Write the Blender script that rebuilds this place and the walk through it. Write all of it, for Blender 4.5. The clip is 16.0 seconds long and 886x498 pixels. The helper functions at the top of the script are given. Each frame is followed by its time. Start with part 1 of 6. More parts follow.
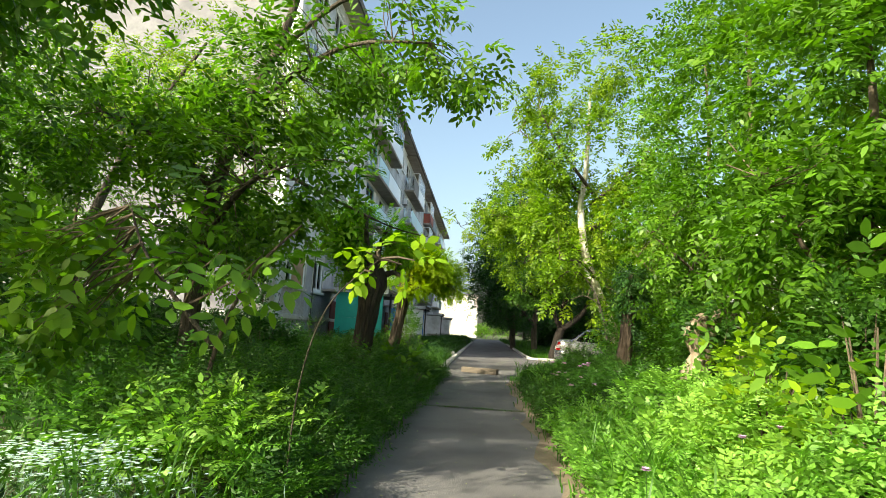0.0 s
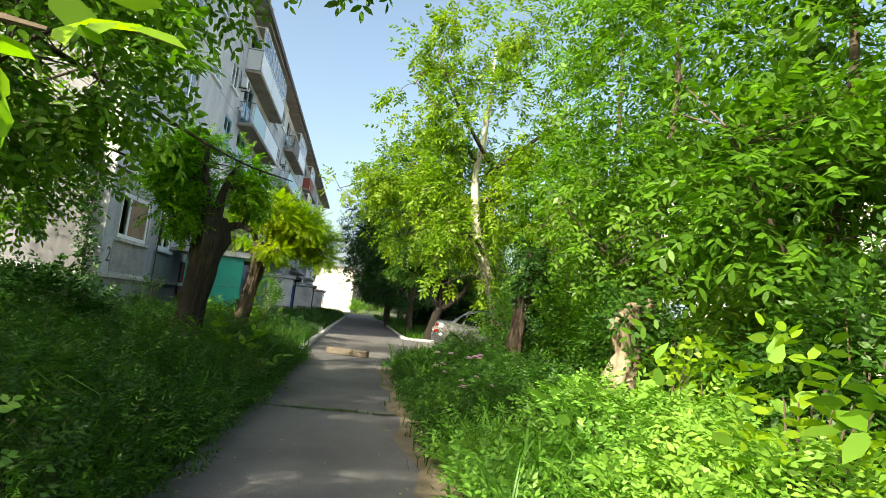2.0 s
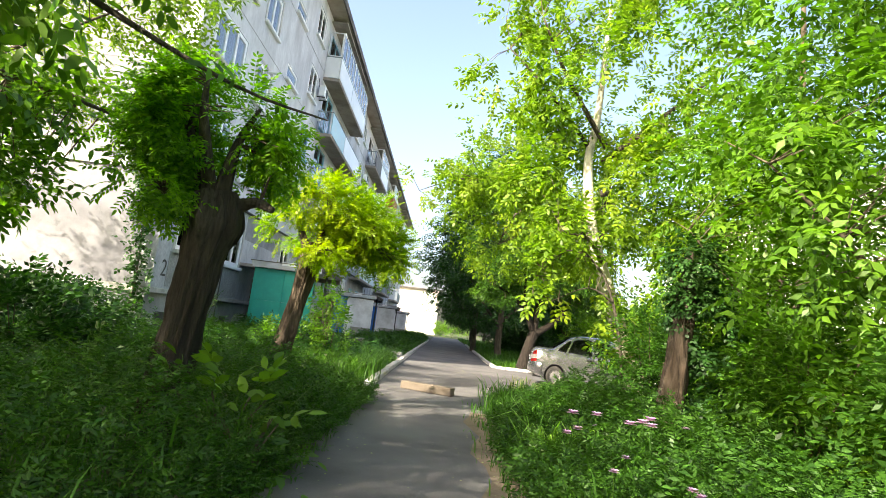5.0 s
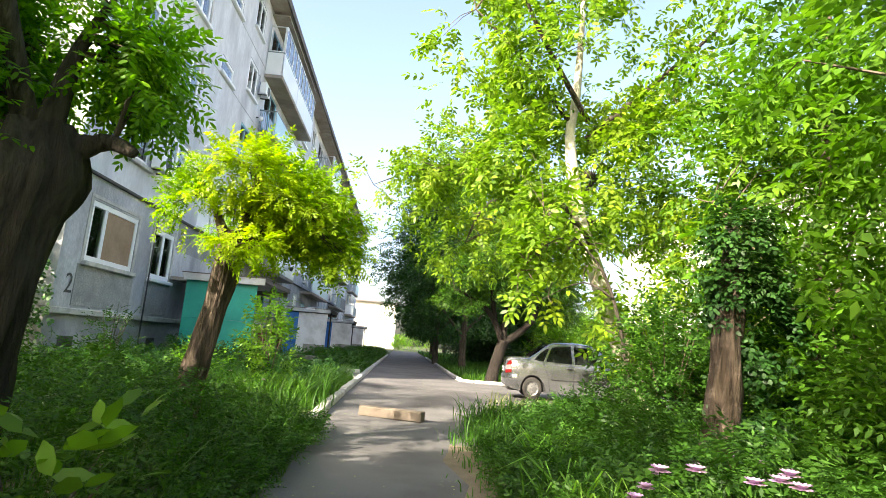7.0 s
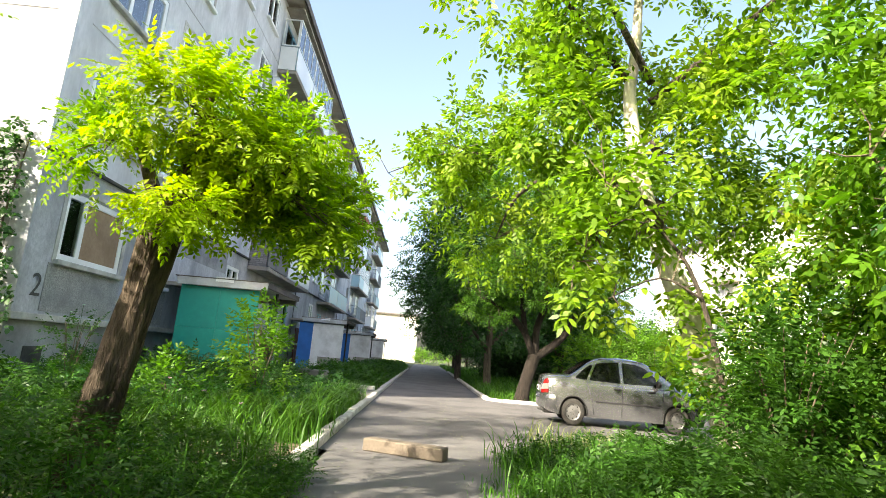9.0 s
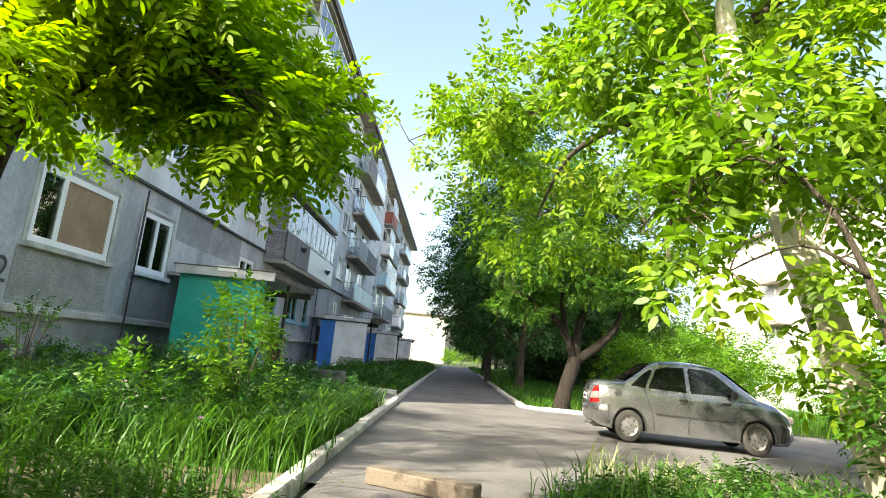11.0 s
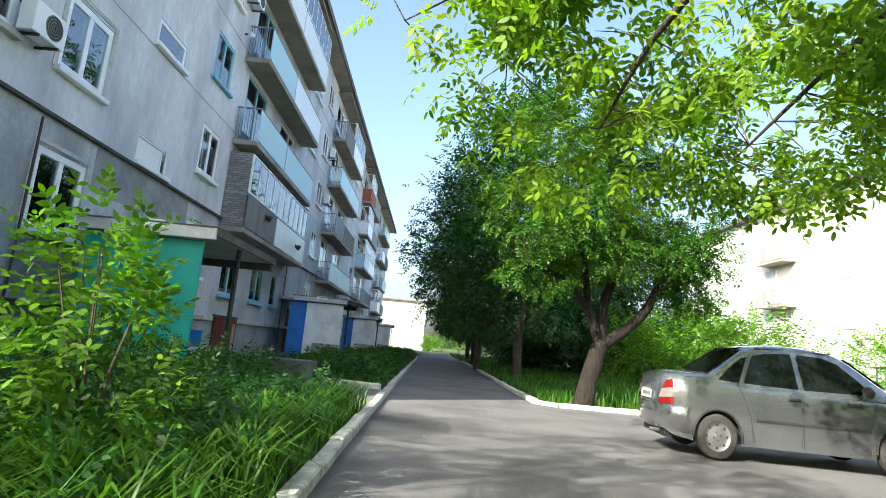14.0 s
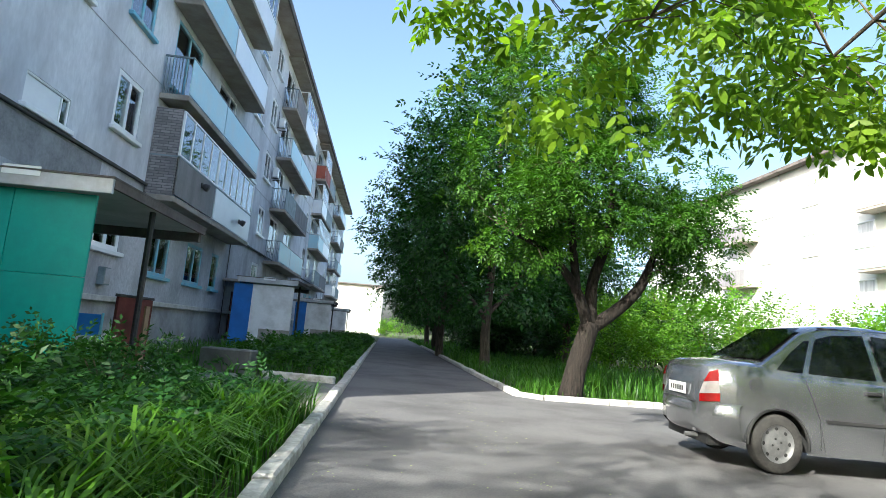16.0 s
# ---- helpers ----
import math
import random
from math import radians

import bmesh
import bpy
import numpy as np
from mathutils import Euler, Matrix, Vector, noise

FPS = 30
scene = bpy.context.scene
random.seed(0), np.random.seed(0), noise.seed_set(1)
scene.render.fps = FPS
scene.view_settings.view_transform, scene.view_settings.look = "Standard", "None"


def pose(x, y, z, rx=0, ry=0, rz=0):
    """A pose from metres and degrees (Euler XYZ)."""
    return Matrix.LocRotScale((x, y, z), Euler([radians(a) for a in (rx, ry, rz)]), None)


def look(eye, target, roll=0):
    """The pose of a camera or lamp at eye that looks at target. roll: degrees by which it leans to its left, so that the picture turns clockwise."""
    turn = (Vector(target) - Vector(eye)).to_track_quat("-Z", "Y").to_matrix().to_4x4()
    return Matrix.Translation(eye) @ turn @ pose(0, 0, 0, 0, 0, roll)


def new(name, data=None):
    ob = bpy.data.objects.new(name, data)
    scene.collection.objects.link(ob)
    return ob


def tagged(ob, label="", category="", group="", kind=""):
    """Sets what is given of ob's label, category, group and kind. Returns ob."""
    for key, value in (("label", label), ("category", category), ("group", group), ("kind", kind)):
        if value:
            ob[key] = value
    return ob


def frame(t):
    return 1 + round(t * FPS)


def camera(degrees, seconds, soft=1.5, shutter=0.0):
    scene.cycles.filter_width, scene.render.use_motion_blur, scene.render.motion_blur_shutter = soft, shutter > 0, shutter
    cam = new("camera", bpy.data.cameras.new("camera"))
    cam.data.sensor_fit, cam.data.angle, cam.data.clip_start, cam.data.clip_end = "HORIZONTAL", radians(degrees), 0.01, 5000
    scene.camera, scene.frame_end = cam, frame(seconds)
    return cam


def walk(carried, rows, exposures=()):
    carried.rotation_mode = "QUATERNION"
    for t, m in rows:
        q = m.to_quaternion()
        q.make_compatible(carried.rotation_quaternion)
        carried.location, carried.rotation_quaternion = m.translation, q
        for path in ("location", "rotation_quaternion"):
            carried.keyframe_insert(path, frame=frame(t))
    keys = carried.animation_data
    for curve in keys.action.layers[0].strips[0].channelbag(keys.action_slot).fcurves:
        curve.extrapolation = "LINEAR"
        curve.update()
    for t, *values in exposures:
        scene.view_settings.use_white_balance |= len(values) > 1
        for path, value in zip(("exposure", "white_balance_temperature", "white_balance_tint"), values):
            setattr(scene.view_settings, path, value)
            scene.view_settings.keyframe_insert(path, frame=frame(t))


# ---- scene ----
cam = camera(75.8, 16.0, soft=0.75)
# seconds, place, turn (Euler XYZ, degrees)
ROWS = [
    (0.0, 0.133, -0.018, 1.120, 98.13, -3.30, 4.10),
    (0.5, 0.056, 0.569, 1.158, 96.64, -5.67, -3.67),
    (1.0, 0.110, 1.117, 1.156, 95.45, -5.19, -5.83),
    (1.5, 0.159, 1.522, 1.150, 95.14, -5.71, -6.56),
    (2.0, 0.184, 2.044, 1.166, 96.81, -6.39, -8.44),
    (2.5, 0.305, 2.562, 1.185, 97.05, -8.07, -6.39),
    (3.0, 0.351, 3.047, 1.140, 97.98, -8.75, -4.12),
    (3.5, 0.407, 3.566, 1.126, 99.11, -7.25, -0.01),
    (4.0, 0.370, 4.086, 1.182, 98.00, -7.81, 1.38),
    (6.5, 0.104, 6.462, 1.184, 98.80, -4.83, -3.57),
    (7.0, 0.124, 6.934, 1.146, 99.79, -4.45, -4.10),
    (7.5, 0.112, 7.500, 1.148, 101.48, -3.85, -1.22),
    (8.0, 0.102, 7.995, 1.174, 101.28, -4.48, -3.14),
    (8.5, 0.150, 8.452, 1.171, 100.96, -4.55, -2.60),
    (11.0, 0.224, 10.802, 1.175, 100.79, -5.54, 0.93),
    (11.5, 0.171, 11.295, 1.146, 101.80, -4.67, 2.12),
    (12.0, 0.131, 11.812, 1.120, 102.56, -3.27, 2.58),
    (12.5, 0.024, 12.360, 1.111, 101.94, -3.59, 1.77),
    (13.0, -0.048, 12.962, 1.074, 101.97, -3.76, 1.24),
    (13.5, -0.173, 13.475, 1.096, 101.21, -4.44, 0.49),
    (14.0, -0.239, 14.108, 1.097, 99.72, -5.27, -1.35),
    (14.5, -0.272, 14.580, 1.089, 100.59, -5.50, -1.64),
    (15.0, -0.328, 15.126, 1.072, 101.15, -5.41, -3.17),
    (15.5, -0.350, 15.611, 1.071, 102.03, -4.90, -2.64),
    (16.0, -0.380, 16.129, 1.085, 98.55, -4.59, -5.70),
]
walk(cam, [(t, pose(x, y, z, rx, ry, rz)) for t, x, y, z, rx, ry, rz in ROWS],
     exposures=((0.0, 1.18, 7150, 1), (2.0, 1.27, 7200, 3), (4.0, 1.64, 7200, 8), (6.5, 2.02, 7100, 11), (8.5, 1.9, 7100, 10), (11.0, 1.9, 7100, 6), (13.0, 1.73, 6550, 5), (14.5, 1.62, 6150, 5), (16.0, 1.52, 5950, 5)))

# ---- light ----
SUN_ELEV, SUN_AZ = 33.0, 44.0      # degrees; the light travels towards +x, turned by SUN_AZ towards +y
world = bpy.data.worlds.new("sky")
scene.world = world
world.use_nodes = True
wn = world.node_tree
sky = wn.nodes.new("ShaderNodeTexSky")
sky.sky_type = 'NISHITA'
sky.sun_disc = False
sky.sun_elevation = radians(SUN_ELEV)
sky.air_density, sky.dust_density, sky.ozone_density = 1.0, 4.5, 1.0
to_sun = Vector((-math.cos(radians(SUN_AZ)) * math.cos(radians(SUN_ELEV)), -math.sin(radians(SUN_AZ)) * math.cos(radians(SUN_ELEV)), math.sin(radians(SUN_ELEV))))
sky.sun_rotation = math.atan2(to_sun.x, to_sun.y)
wn.links.new(sky.outputs[0], wn.nodes["Background"].inputs[0])
wn.nodes["Background"].inputs[1].default_value = 0.15
sun = new("sun", bpy.data.lights.new("sun", 'SUN'))
sun.data.energy, sun.data.angle, sun.data.color = 5.0, radians(0.6), (1.0, 0.93, 0.8)
sun.matrix_world = look((0, 0, 40), Vector((0, 0, 40)) - to_sun)

# ---- materials ----
def nodes_of(name):
    m = bpy.data.materials.new(name)
    m.use_nodes = True
    t = m.node_tree
    return m, t, t.nodes["Principled BSDF"]


def mix_rgb(t, fac, a, b, mode='MIX'):
    n = t.nodes.new("ShaderNodeMix")
    n.data_type, n.blend_type = 'RGBA', mode
    for sock, v in ((n.inputs[0], fac), (n.inputs[6], a), (n.inputs[7], b)):
        if isinstance(v, (int, float)):
            sock.default_value = v
        elif isinstance(v, tuple):
            sock.default_value = (*v[:3], 1)
        else:
            t.links.new(v, sock)
    return n.outputs[2]


def noise_tex(t, scale, detail=5.0, rough=0.6, coord=None, stretch=None):
    n = t.nodes.new("ShaderNodeTexNoise")
    n.inputs["Scale"].default_value, n.inputs["Detail"].default_value, n.inputs["Roughness"].default_value = scale, detail, rough
    g = t.nodes.new("ShaderNodeNewGeometry") if coord is None else None
    src = g.outputs["Position"] if coord is None else coord
    if stretch:
        mp = t.nodes.new("ShaderNodeMapping")
        mp.inputs["Scale"].default_value = stretch
        t.links.new(src, mp.inputs[0])
        src = mp.outputs[0]
    t.links.new(src, n.inputs["Vector"])
    return n.outputs[0]


def ramp(t, src, lo, hi):
    n = t.nodes.new("ShaderNodeMapRange")
    n.inputs[1].default_value, n.inputs[2].default_value = lo, hi
    t.links.new(src, n.inputs[0])
    return n.outputs[0]


def bump(t, bsdf, src, strength, dist=0.01):
    n = t.nodes.new("ShaderNodeBump")
    n.inputs["Strength"].default_value, n.inputs["Distance"].default_value = strength, dist
    t.links.new(src, n.inputs["Height"])
    t.links.new(n.outputs[0], bsdf.inputs["Normal"])


def surface(name, a, b, fine=30.0, coarse=1.2, rough=0.85, relief=0.4, metal=0.0, stain=None, dist=0.01, spec=0.3, stretch=None, object_space=False):
    """A weathered two-scale surface: colours a and b mixed by fine grain, stained by a coarse noise."""
    m, t, p = nodes_of(name)
    coord = None
    if object_space:
        tc = t.nodes.new("ShaderNodeTexCoord")
        coord = tc.outputs["Object"]
    f = noise_tex(t, fine, 6, 0.65, coord, stretch)
    c = noise_tex(t, coarse, 5, 0.6, coord, stretch)
    col = mix_rgb(t, ramp(t, f, 0.3, 0.7), a, b)
    col = mix_rgb(t, ramp(t, c, 0.42, 0.72), col, stain if stain else tuple(v * 0.65 for v in a))
    t.links.new(col, p.inputs["Base Color"])
    p.inputs["Roughness"].default_value, p.inputs["Metallic"].default_value = rough, metal
    p.inputs["Specular IOR Level"].default_value = spec
    if relief:
        bump(t, p, f, relief, dist)
    return m


def foliage(name, dark, light, pale=None, trans=0.4, rough=0.42):
    """Leaves: each leaf takes its own shade, and lets light through."""
    m, t, p = nodes_of(name)
    g = t.nodes.new("ShaderNodeNewGeometry")
    big = noise_tex(t, 0.7, 2, 0.5)
    dark, light = (dark[0] * 0.6, dark[1] * 0.7, dark[2] * 0.9), (light[0] * 0.95, light[1] * 1.1, light[2] * 1.2)
    col = mix_rgb(t, g.outputs["Random Per Island"], dark, light)
    col = mix_rgb(t, ramp(t, big, 0.5, 0.95), col, pale or light)
    t.links.new(col, p.inputs["Base Color"])
    p.inputs["Roughness"].default_value = rough
    p.inputs["Specular IOR Level"].default_value = 0.26
    tr = t.nodes.new("ShaderNodeBsdfTranslucent")
    t.links.new(mix_rgb(t, 1.0, col, (1.25, 1.45, 0.5), 'MULTIPLY'), tr.inputs[0])
    br = t.nodes.new("ShaderNodeMixShader")
    br.inputs[0].default_value = trans
    t.links.new(p.outputs[0], br.inputs[1])
    t.links.new(tr.outputs[0], br.inputs[2])
    t.links.new(br.outputs[0], t.nodes["Material Output"].inputs[0])
    return m


M_ASPHALT = surface("asphalt", (0.095, 0.092, 0.095), (0.18, 0.172, 0.17), 70, 0.7, 0.9, 0.7, stain=(0.072, 0.069, 0.07))
M_DIRT = surface("dirt", (0.16, 0.12, 0.085), (0.24, 0.19, 0.14), 40, 1.5, 0.95, 0.6, stain=(0.09, 0.08, 0.04))
M_SOIL = surface("soil", (0.045, 0.06, 0.022), (0.09, 0.085, 0.045), 18, 0.8, 0.95, 0.6, stain=(0.035, 0.06, 0.015))
M_KERB = surface("whitewashed_concrete", (0.66, 0.65, 0.62), (0.42, 0.4, 0.36), 14, 5.0, 0.85, 0.6, stain=(0.24, 0.22, 0.19))
M_KERB_RAW = surface("kerb_concrete", (0.34, 0.32, 0.28), (0.44, 0.41, 0.37), 30, 2.0, 0.9, 0.5, stain=(0.2, 0.19, 0.15))
M_FACADE = surface("grey_render", (0.62, 0.63, 0.67), (0.78, 0.79, 0.83), 9, 0.7, 0.92, 0.7, stain=(0.42, 0.425, 0.46), stretch=(1, 1, 0.42))
M_FACADE_LOW = surface("rough_grey_render", (0.42, 0.425, 0.46), (0.64, 0.645, 0.68), 16, 0.8, 0.94, 1.0, stain=(0.27, 0.272, 0.295), dist=0.02, stretch=(1, 1, 0.6))
# end wall's colour is darkened to offset the direct sun on it
M_GABLE = surface("darkened_gable_render", (0.2, 0.203, 0.222), (0.26, 0.262, 0.28), 5, 0.6, 0.92, 0.4, stain=(0.145, 0.147, 0.165))
M_STIPPLE = surface("stippled_render", (0.22, 0.215, 0.215), (0.62, 0.61, 0.6), 34, 2.2, 0.95, 1.0, stain=(0.3, 0.295, 0.29), dist=0.03)
M_DAMP = surface("damp_render", (0.2, 0.2, 0.21), (0.3, 0.3, 0.31), 14, 1.2, 0.9, 0.6, stain=(0.42, 0.42, 0.43))
M_PLINTH = surface("plinth_render", (0.34, 0.345, 0.37), (0.45, 0.455, 0.48), 25, 1.0, 0.92, 0.6, stain=(0.2, 0.2, 0.2))
M_LEDGE = surface("flaking_white_ledge", (0.62, 0.61, 0.58), (0.5, 0.49, 0.46), 14, 3.0, 0.85, 0.5, stain=(0.33, 0.32, 0.3))
M_JOINT = surface("joint_sealant", (0.44, 0.44, 0.45), (0.56, 0.56, 0.57), 12, 1.5, 0.9, 0.3, stain=(0.36, 0.36, 0.37))
M_DARK = surface("dark_trim_and_shadow_line", (0.07, 0.068, 0.066), (0.11, 0.105, 0.1), 25, 2, 0.9, 0.4)
M_ROOF = surface("roof_slab_concrete", (0.34, 0.3, 0.26), (0.42, 0.38, 0.33), 18, 1.2, 0.9, 0.5, stain=(0.24, 0.2, 0.17))
M_PVC = surface("white_plastic", (0.89, 0.89, 0.89), (0.86, 0.86, 0.87), 8, 2, 0.3, 0.0, spec=0.6, stain=(0.82, 0.82, 0.82))
M_BLUEWOOD = surface("light_blue_paint", (0.16, 0.42, 0.55), (0.22, 0.5, 0.62), 30, 3, 0.6, 0.2, stain=(0.35, 0.45, 0.48))
M_BOARD = surface("brown_fibreboard", (0.3, 0.2, 0.13), (0.38, 0.27, 0.18), 14, 1.5, 0.8, 0.1, stain=(0.24, 0.16, 0.1))
M_TEAL = surface("teal_painted_steel", (0.007, 0.31, 0.26), (0.01, 0.36, 0.3), 9, 1.2, 0.45, 0.12, stain=(0.008, 0.27, 0.235), spec=0.4)
M_BLUE = surface("blue_painted_steel", (0.03, 0.16, 0.5), (0.04, 0.2, 0.58), 12, 1.5, 0.5, 0.1, stain=(0.03, 0.13, 0.4))
M_WHITEWASH = surface("whitewashed_wall", (0.86, 0.86, 0.86), (0.8, 0.8, 0.8), 14, 1.4, 0.9, 0.3, stain=(0.55, 0.54, 0.52))
M_ZINC = surface("galvanised_sheet", (0.56, 0.58, 0.62), (0.46, 0.48, 0.52), 10, 2, 0.5, 0.1, metal=0.4, stain=(0.36, 0.35, 0.34))
M_SLATE = surface("dark_sheet_roof", (0.12, 0.1, 0.095), (0.17, 0.15, 0.14), 20, 2, 0.8, 0.3)
M_GREYWOOD = surface("weathered_boards", (0.2, 0.195, 0.2), (0.28, 0.27, 0.27), 40, 2, 0.85, 0.5, stain=(0.16, 0.155, 0.16), stretch=(1, 1, 0.08))
M_BLUEGLASSPANEL = surface("pale_blue_panel", (0.4, 0.64, 0.72), (0.48, 0.7, 0.77), 10, 1.5, 0.35, 0.05, stain=(0.5, 0.64, 0.68))
M_SLAB = surface("grey_slab_concrete", (0.46, 0.455, 0.45), (0.58, 0.57, 0.56), 18, 1.2, 0.9, 0.5, stain=(0.36, 0.35, 0.34))
M_PALEPANEL = surface("off_white_panel", (0.9, 0.9, 0.9), (0.86, 0.86, 0.87), 10, 1.5, 0.3, 0.05, stain=(0.82, 0.82, 0.83), spec=0.7)
M_REDPANEL = surface("faded_red_panel", (0.36, 0.09, 0.06), (0.42, 0.13, 0.09), 12, 1.5, 0.7, 0.1)
M_RUST = surface("rusty_maroon_panel", (0.1, 0.02, 0.018), (0.14, 0.035, 0.025), 12, 2, 0.75, 0.2)
M_IRON = surface("dark_iron", (0.05, 0.05, 0.052), (0.09, 0.08, 0.075), 30, 3, 0.6, 0.2, metal=0.3)
M_STEELRAIL = surface("grey_painted_rail", (0.22, 0.27, 0.29), (0.28, 0.33, 0.35), 30, 3, 0.6, 0.1)
M_BARK = surface("dark_furrowed_bark", (0.024, 0.019, 0.014), (0.16, 0.13, 0.1), 24, 2.0, 0.95, 1.0, stain=(0.035, 0.03, 0.023), dist=0.07, stretch=(1, 1, 0.14))
M_BARK_PALE = surface("pale_bark", (0.42, 0.39, 0.32), (0.62, 0.58, 0.5), 20, 2.0, 0.9, 0.6, stain=(0.25, 0.22, 0.16), dist=0.02, stretch=(1, 1, 0.4))
M_BARK_BROWN = surface("brown_bark", (0.028, 0.021, 0.015), (0.19, 0.145, 0.105), 22, 2.0, 0.95, 1.0, stain=(0.035, 0.026, 0.019), dist=0.07, stretch=(1, 1, 0.16))
M_DEADWOOD = surface("bare_dead_wood", (0.11, 0.085, 0.055), (0.34, 0.28, 0.2), 14, 5.0, 0.9, 1.0, stain=(0.12, 0.09, 0.055), dist=0.03, stretch=(1, 1, 0.2))
M_OLD_CONCRETE = surface("old_stained_concrete", (0.15, 0.145, 0.135), (0.22, 0.21, 0.195), 26, 1.8, 0.92, 0.6, stain=(0.1, 0.1, 0.085))
# forked tree's bark, darkened in colour for the shade under its crown
M_BARK_SHADED = surface("furrowed_bark_with_crown_shade", (0.007, 0.006, 0.005), (0.04, 0.031, 0.025), 22, 2.0, 0.95, 1.0, stain=(0.025, 0.02, 0.016), dist=0.06, stretch=(1, 1, 0.2))
M_TWIG = surface("twig_bark", (0.075, 0.058, 0.04), (0.14, 0.11, 0.078), 30, 3, 0.9, 0.2)
M_PLANK = surface("grey_weathered_beam", (0.1, 0.082, 0.065), (0.19, 0.155, 0.12), 40, 3, 0.9, 0.6, stain=(0.14, 0.115, 0.09))
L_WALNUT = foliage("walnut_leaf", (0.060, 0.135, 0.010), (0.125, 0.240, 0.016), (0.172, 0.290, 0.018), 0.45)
# L_WALNUT again, lighter and yellower: sunlight put into the leaf colour
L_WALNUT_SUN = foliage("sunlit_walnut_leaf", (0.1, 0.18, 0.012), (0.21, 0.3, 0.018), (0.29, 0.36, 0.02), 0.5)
L_ROBINIA = foliage("robinia_leaf", (0.11, 0.25, 0.012), (0.22, 0.4, 0.016), (0.26, 0.42, 0.018), 0.55)
L_FORK = foliage("dull_green_leaf", (0.036, 0.088, 0.010), (0.075, 0.16, 0.015), (0.1, 0.19, 0.016), 0.42)
L_ASH = foliage("ash_leaf", (0.052, 0.120, 0.010), (0.103, 0.215, 0.016), (0.146, 0.260, 0.018), 0.45)
L_ACACIA = foliage("acacia_leaf", (0.14, 0.24, 0.008), (0.27, 0.37, 0.01), (0.42, 0.45, 0.01), 0.55)
L_LILY = foliage("daylily_blade", (0.06, 0.145, 0.012), (0.11, 0.21, 0.018), (0.13, 0.22, 0.018), 0.4)
L_DARK = foliage("dark_leaf", (0.02, 0.06, 0.012), (0.039, 0.102, 0.017), (0.044, 0.108, 0.017), 0.33)
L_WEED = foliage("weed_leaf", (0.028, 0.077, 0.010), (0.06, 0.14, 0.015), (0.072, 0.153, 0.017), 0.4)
L_GRASS = foliage("grass_blade", (0.039, 0.105, 0.010), (0.082, 0.185, 0.018), (0.103, 0.205, 0.020), 0.4)
L_STRAW = foliage("dry_grass", (0.25, 0.24, 0.1), (0.36, 0.34, 0.15), (0.2, 0.24, 0.08), 0.4)
L_SHRUB = foliage("light_shrub_leaf", (0.077, 0.165, 0.012), (0.138, 0.265, 0.018), (0.189, 0.310, 0.022), 0.42)
L_YELLOW = foliage("yellow_green_leaf", (0.146, 0.260, 0.015), (0.258, 0.380, 0.015), (0.292, 0.400, 0.020), 0.5)
# paler leaf for plants in the sun; that light is put into the colour
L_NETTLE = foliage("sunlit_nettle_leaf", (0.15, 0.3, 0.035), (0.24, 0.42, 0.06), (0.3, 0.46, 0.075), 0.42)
L_IVY = foliage("creeper_leaf", (0.022, 0.065, 0.014), (0.043, 0.120, 0.022), (0.052, 0.130, 0.025), 0.35)
M_FLOWER = foliage("pink_petal", (0.62, 0.28, 0.5), (0.6, 0.36, 0.5), (0.6, 0.38, 0.52), 0.3)
M_FLOWER_W = foliage("white_petal", (0.6, 0.66, 0.62), (0.75, 0.78, 0.76), (0.55, 0.62, 0.6), 0.3)


def glass_mat(name, tint, rough):
    m, t, p = nodes_of(name)
    p.inputs["Base Color"].default_value = (*tint, 1)
    p.inputs["Roughness"].default_value = rough
    p.inputs["IOR"].default_value = 1.5
    p.inputs["Specular IOR Level"].default_value = 1.0
    tr = t.nodes.new("ShaderNodeBsdfTransparent")
    tr.inputs[0].default_value = (0.8, 0.85, 0.85, 1)
    gl = t.nodes.new("ShaderNodeBsdfGlossy")
    gl.inputs["Roughness"].default_value = rough
    gl.inputs["Color"].default_value = (0.95, 0.97, 1, 1)
    lw = t.nodes.new("ShaderNodeFresnel")
    lw.inputs[0].default_value = 2.6
    mx = t.nodes.new("ShaderNodeMixShader")
    t.links.new(lw.outputs[0], mx.inputs[0])
    t.links.new(tr.outputs[0], mx.inputs[1])
    t.links.new(gl.outputs[0], mx.inputs[2])
    t.links.new(mx.outputs[0], t.nodes["Material Output"].inputs[0])
    return m


M_GLASS = glass_mat("window_glass", (0.6, 0.7, 0.75), 0.02)
M_CURTAIN = surface("net_curtain", (0.74, 0.75, 0.77), (0.6, 0.61, 0.63), 6, 2.5, 0.9, 0.0, stain=(0.4, 0.41, 0.43), stretch=(1, 3, 0.2))
M_ROOM = surface("room_gloom_paint", (0.1, 0.1, 0.105), (0.15, 0.145, 0.14), 2, 0.6, 0.9, 0.0)


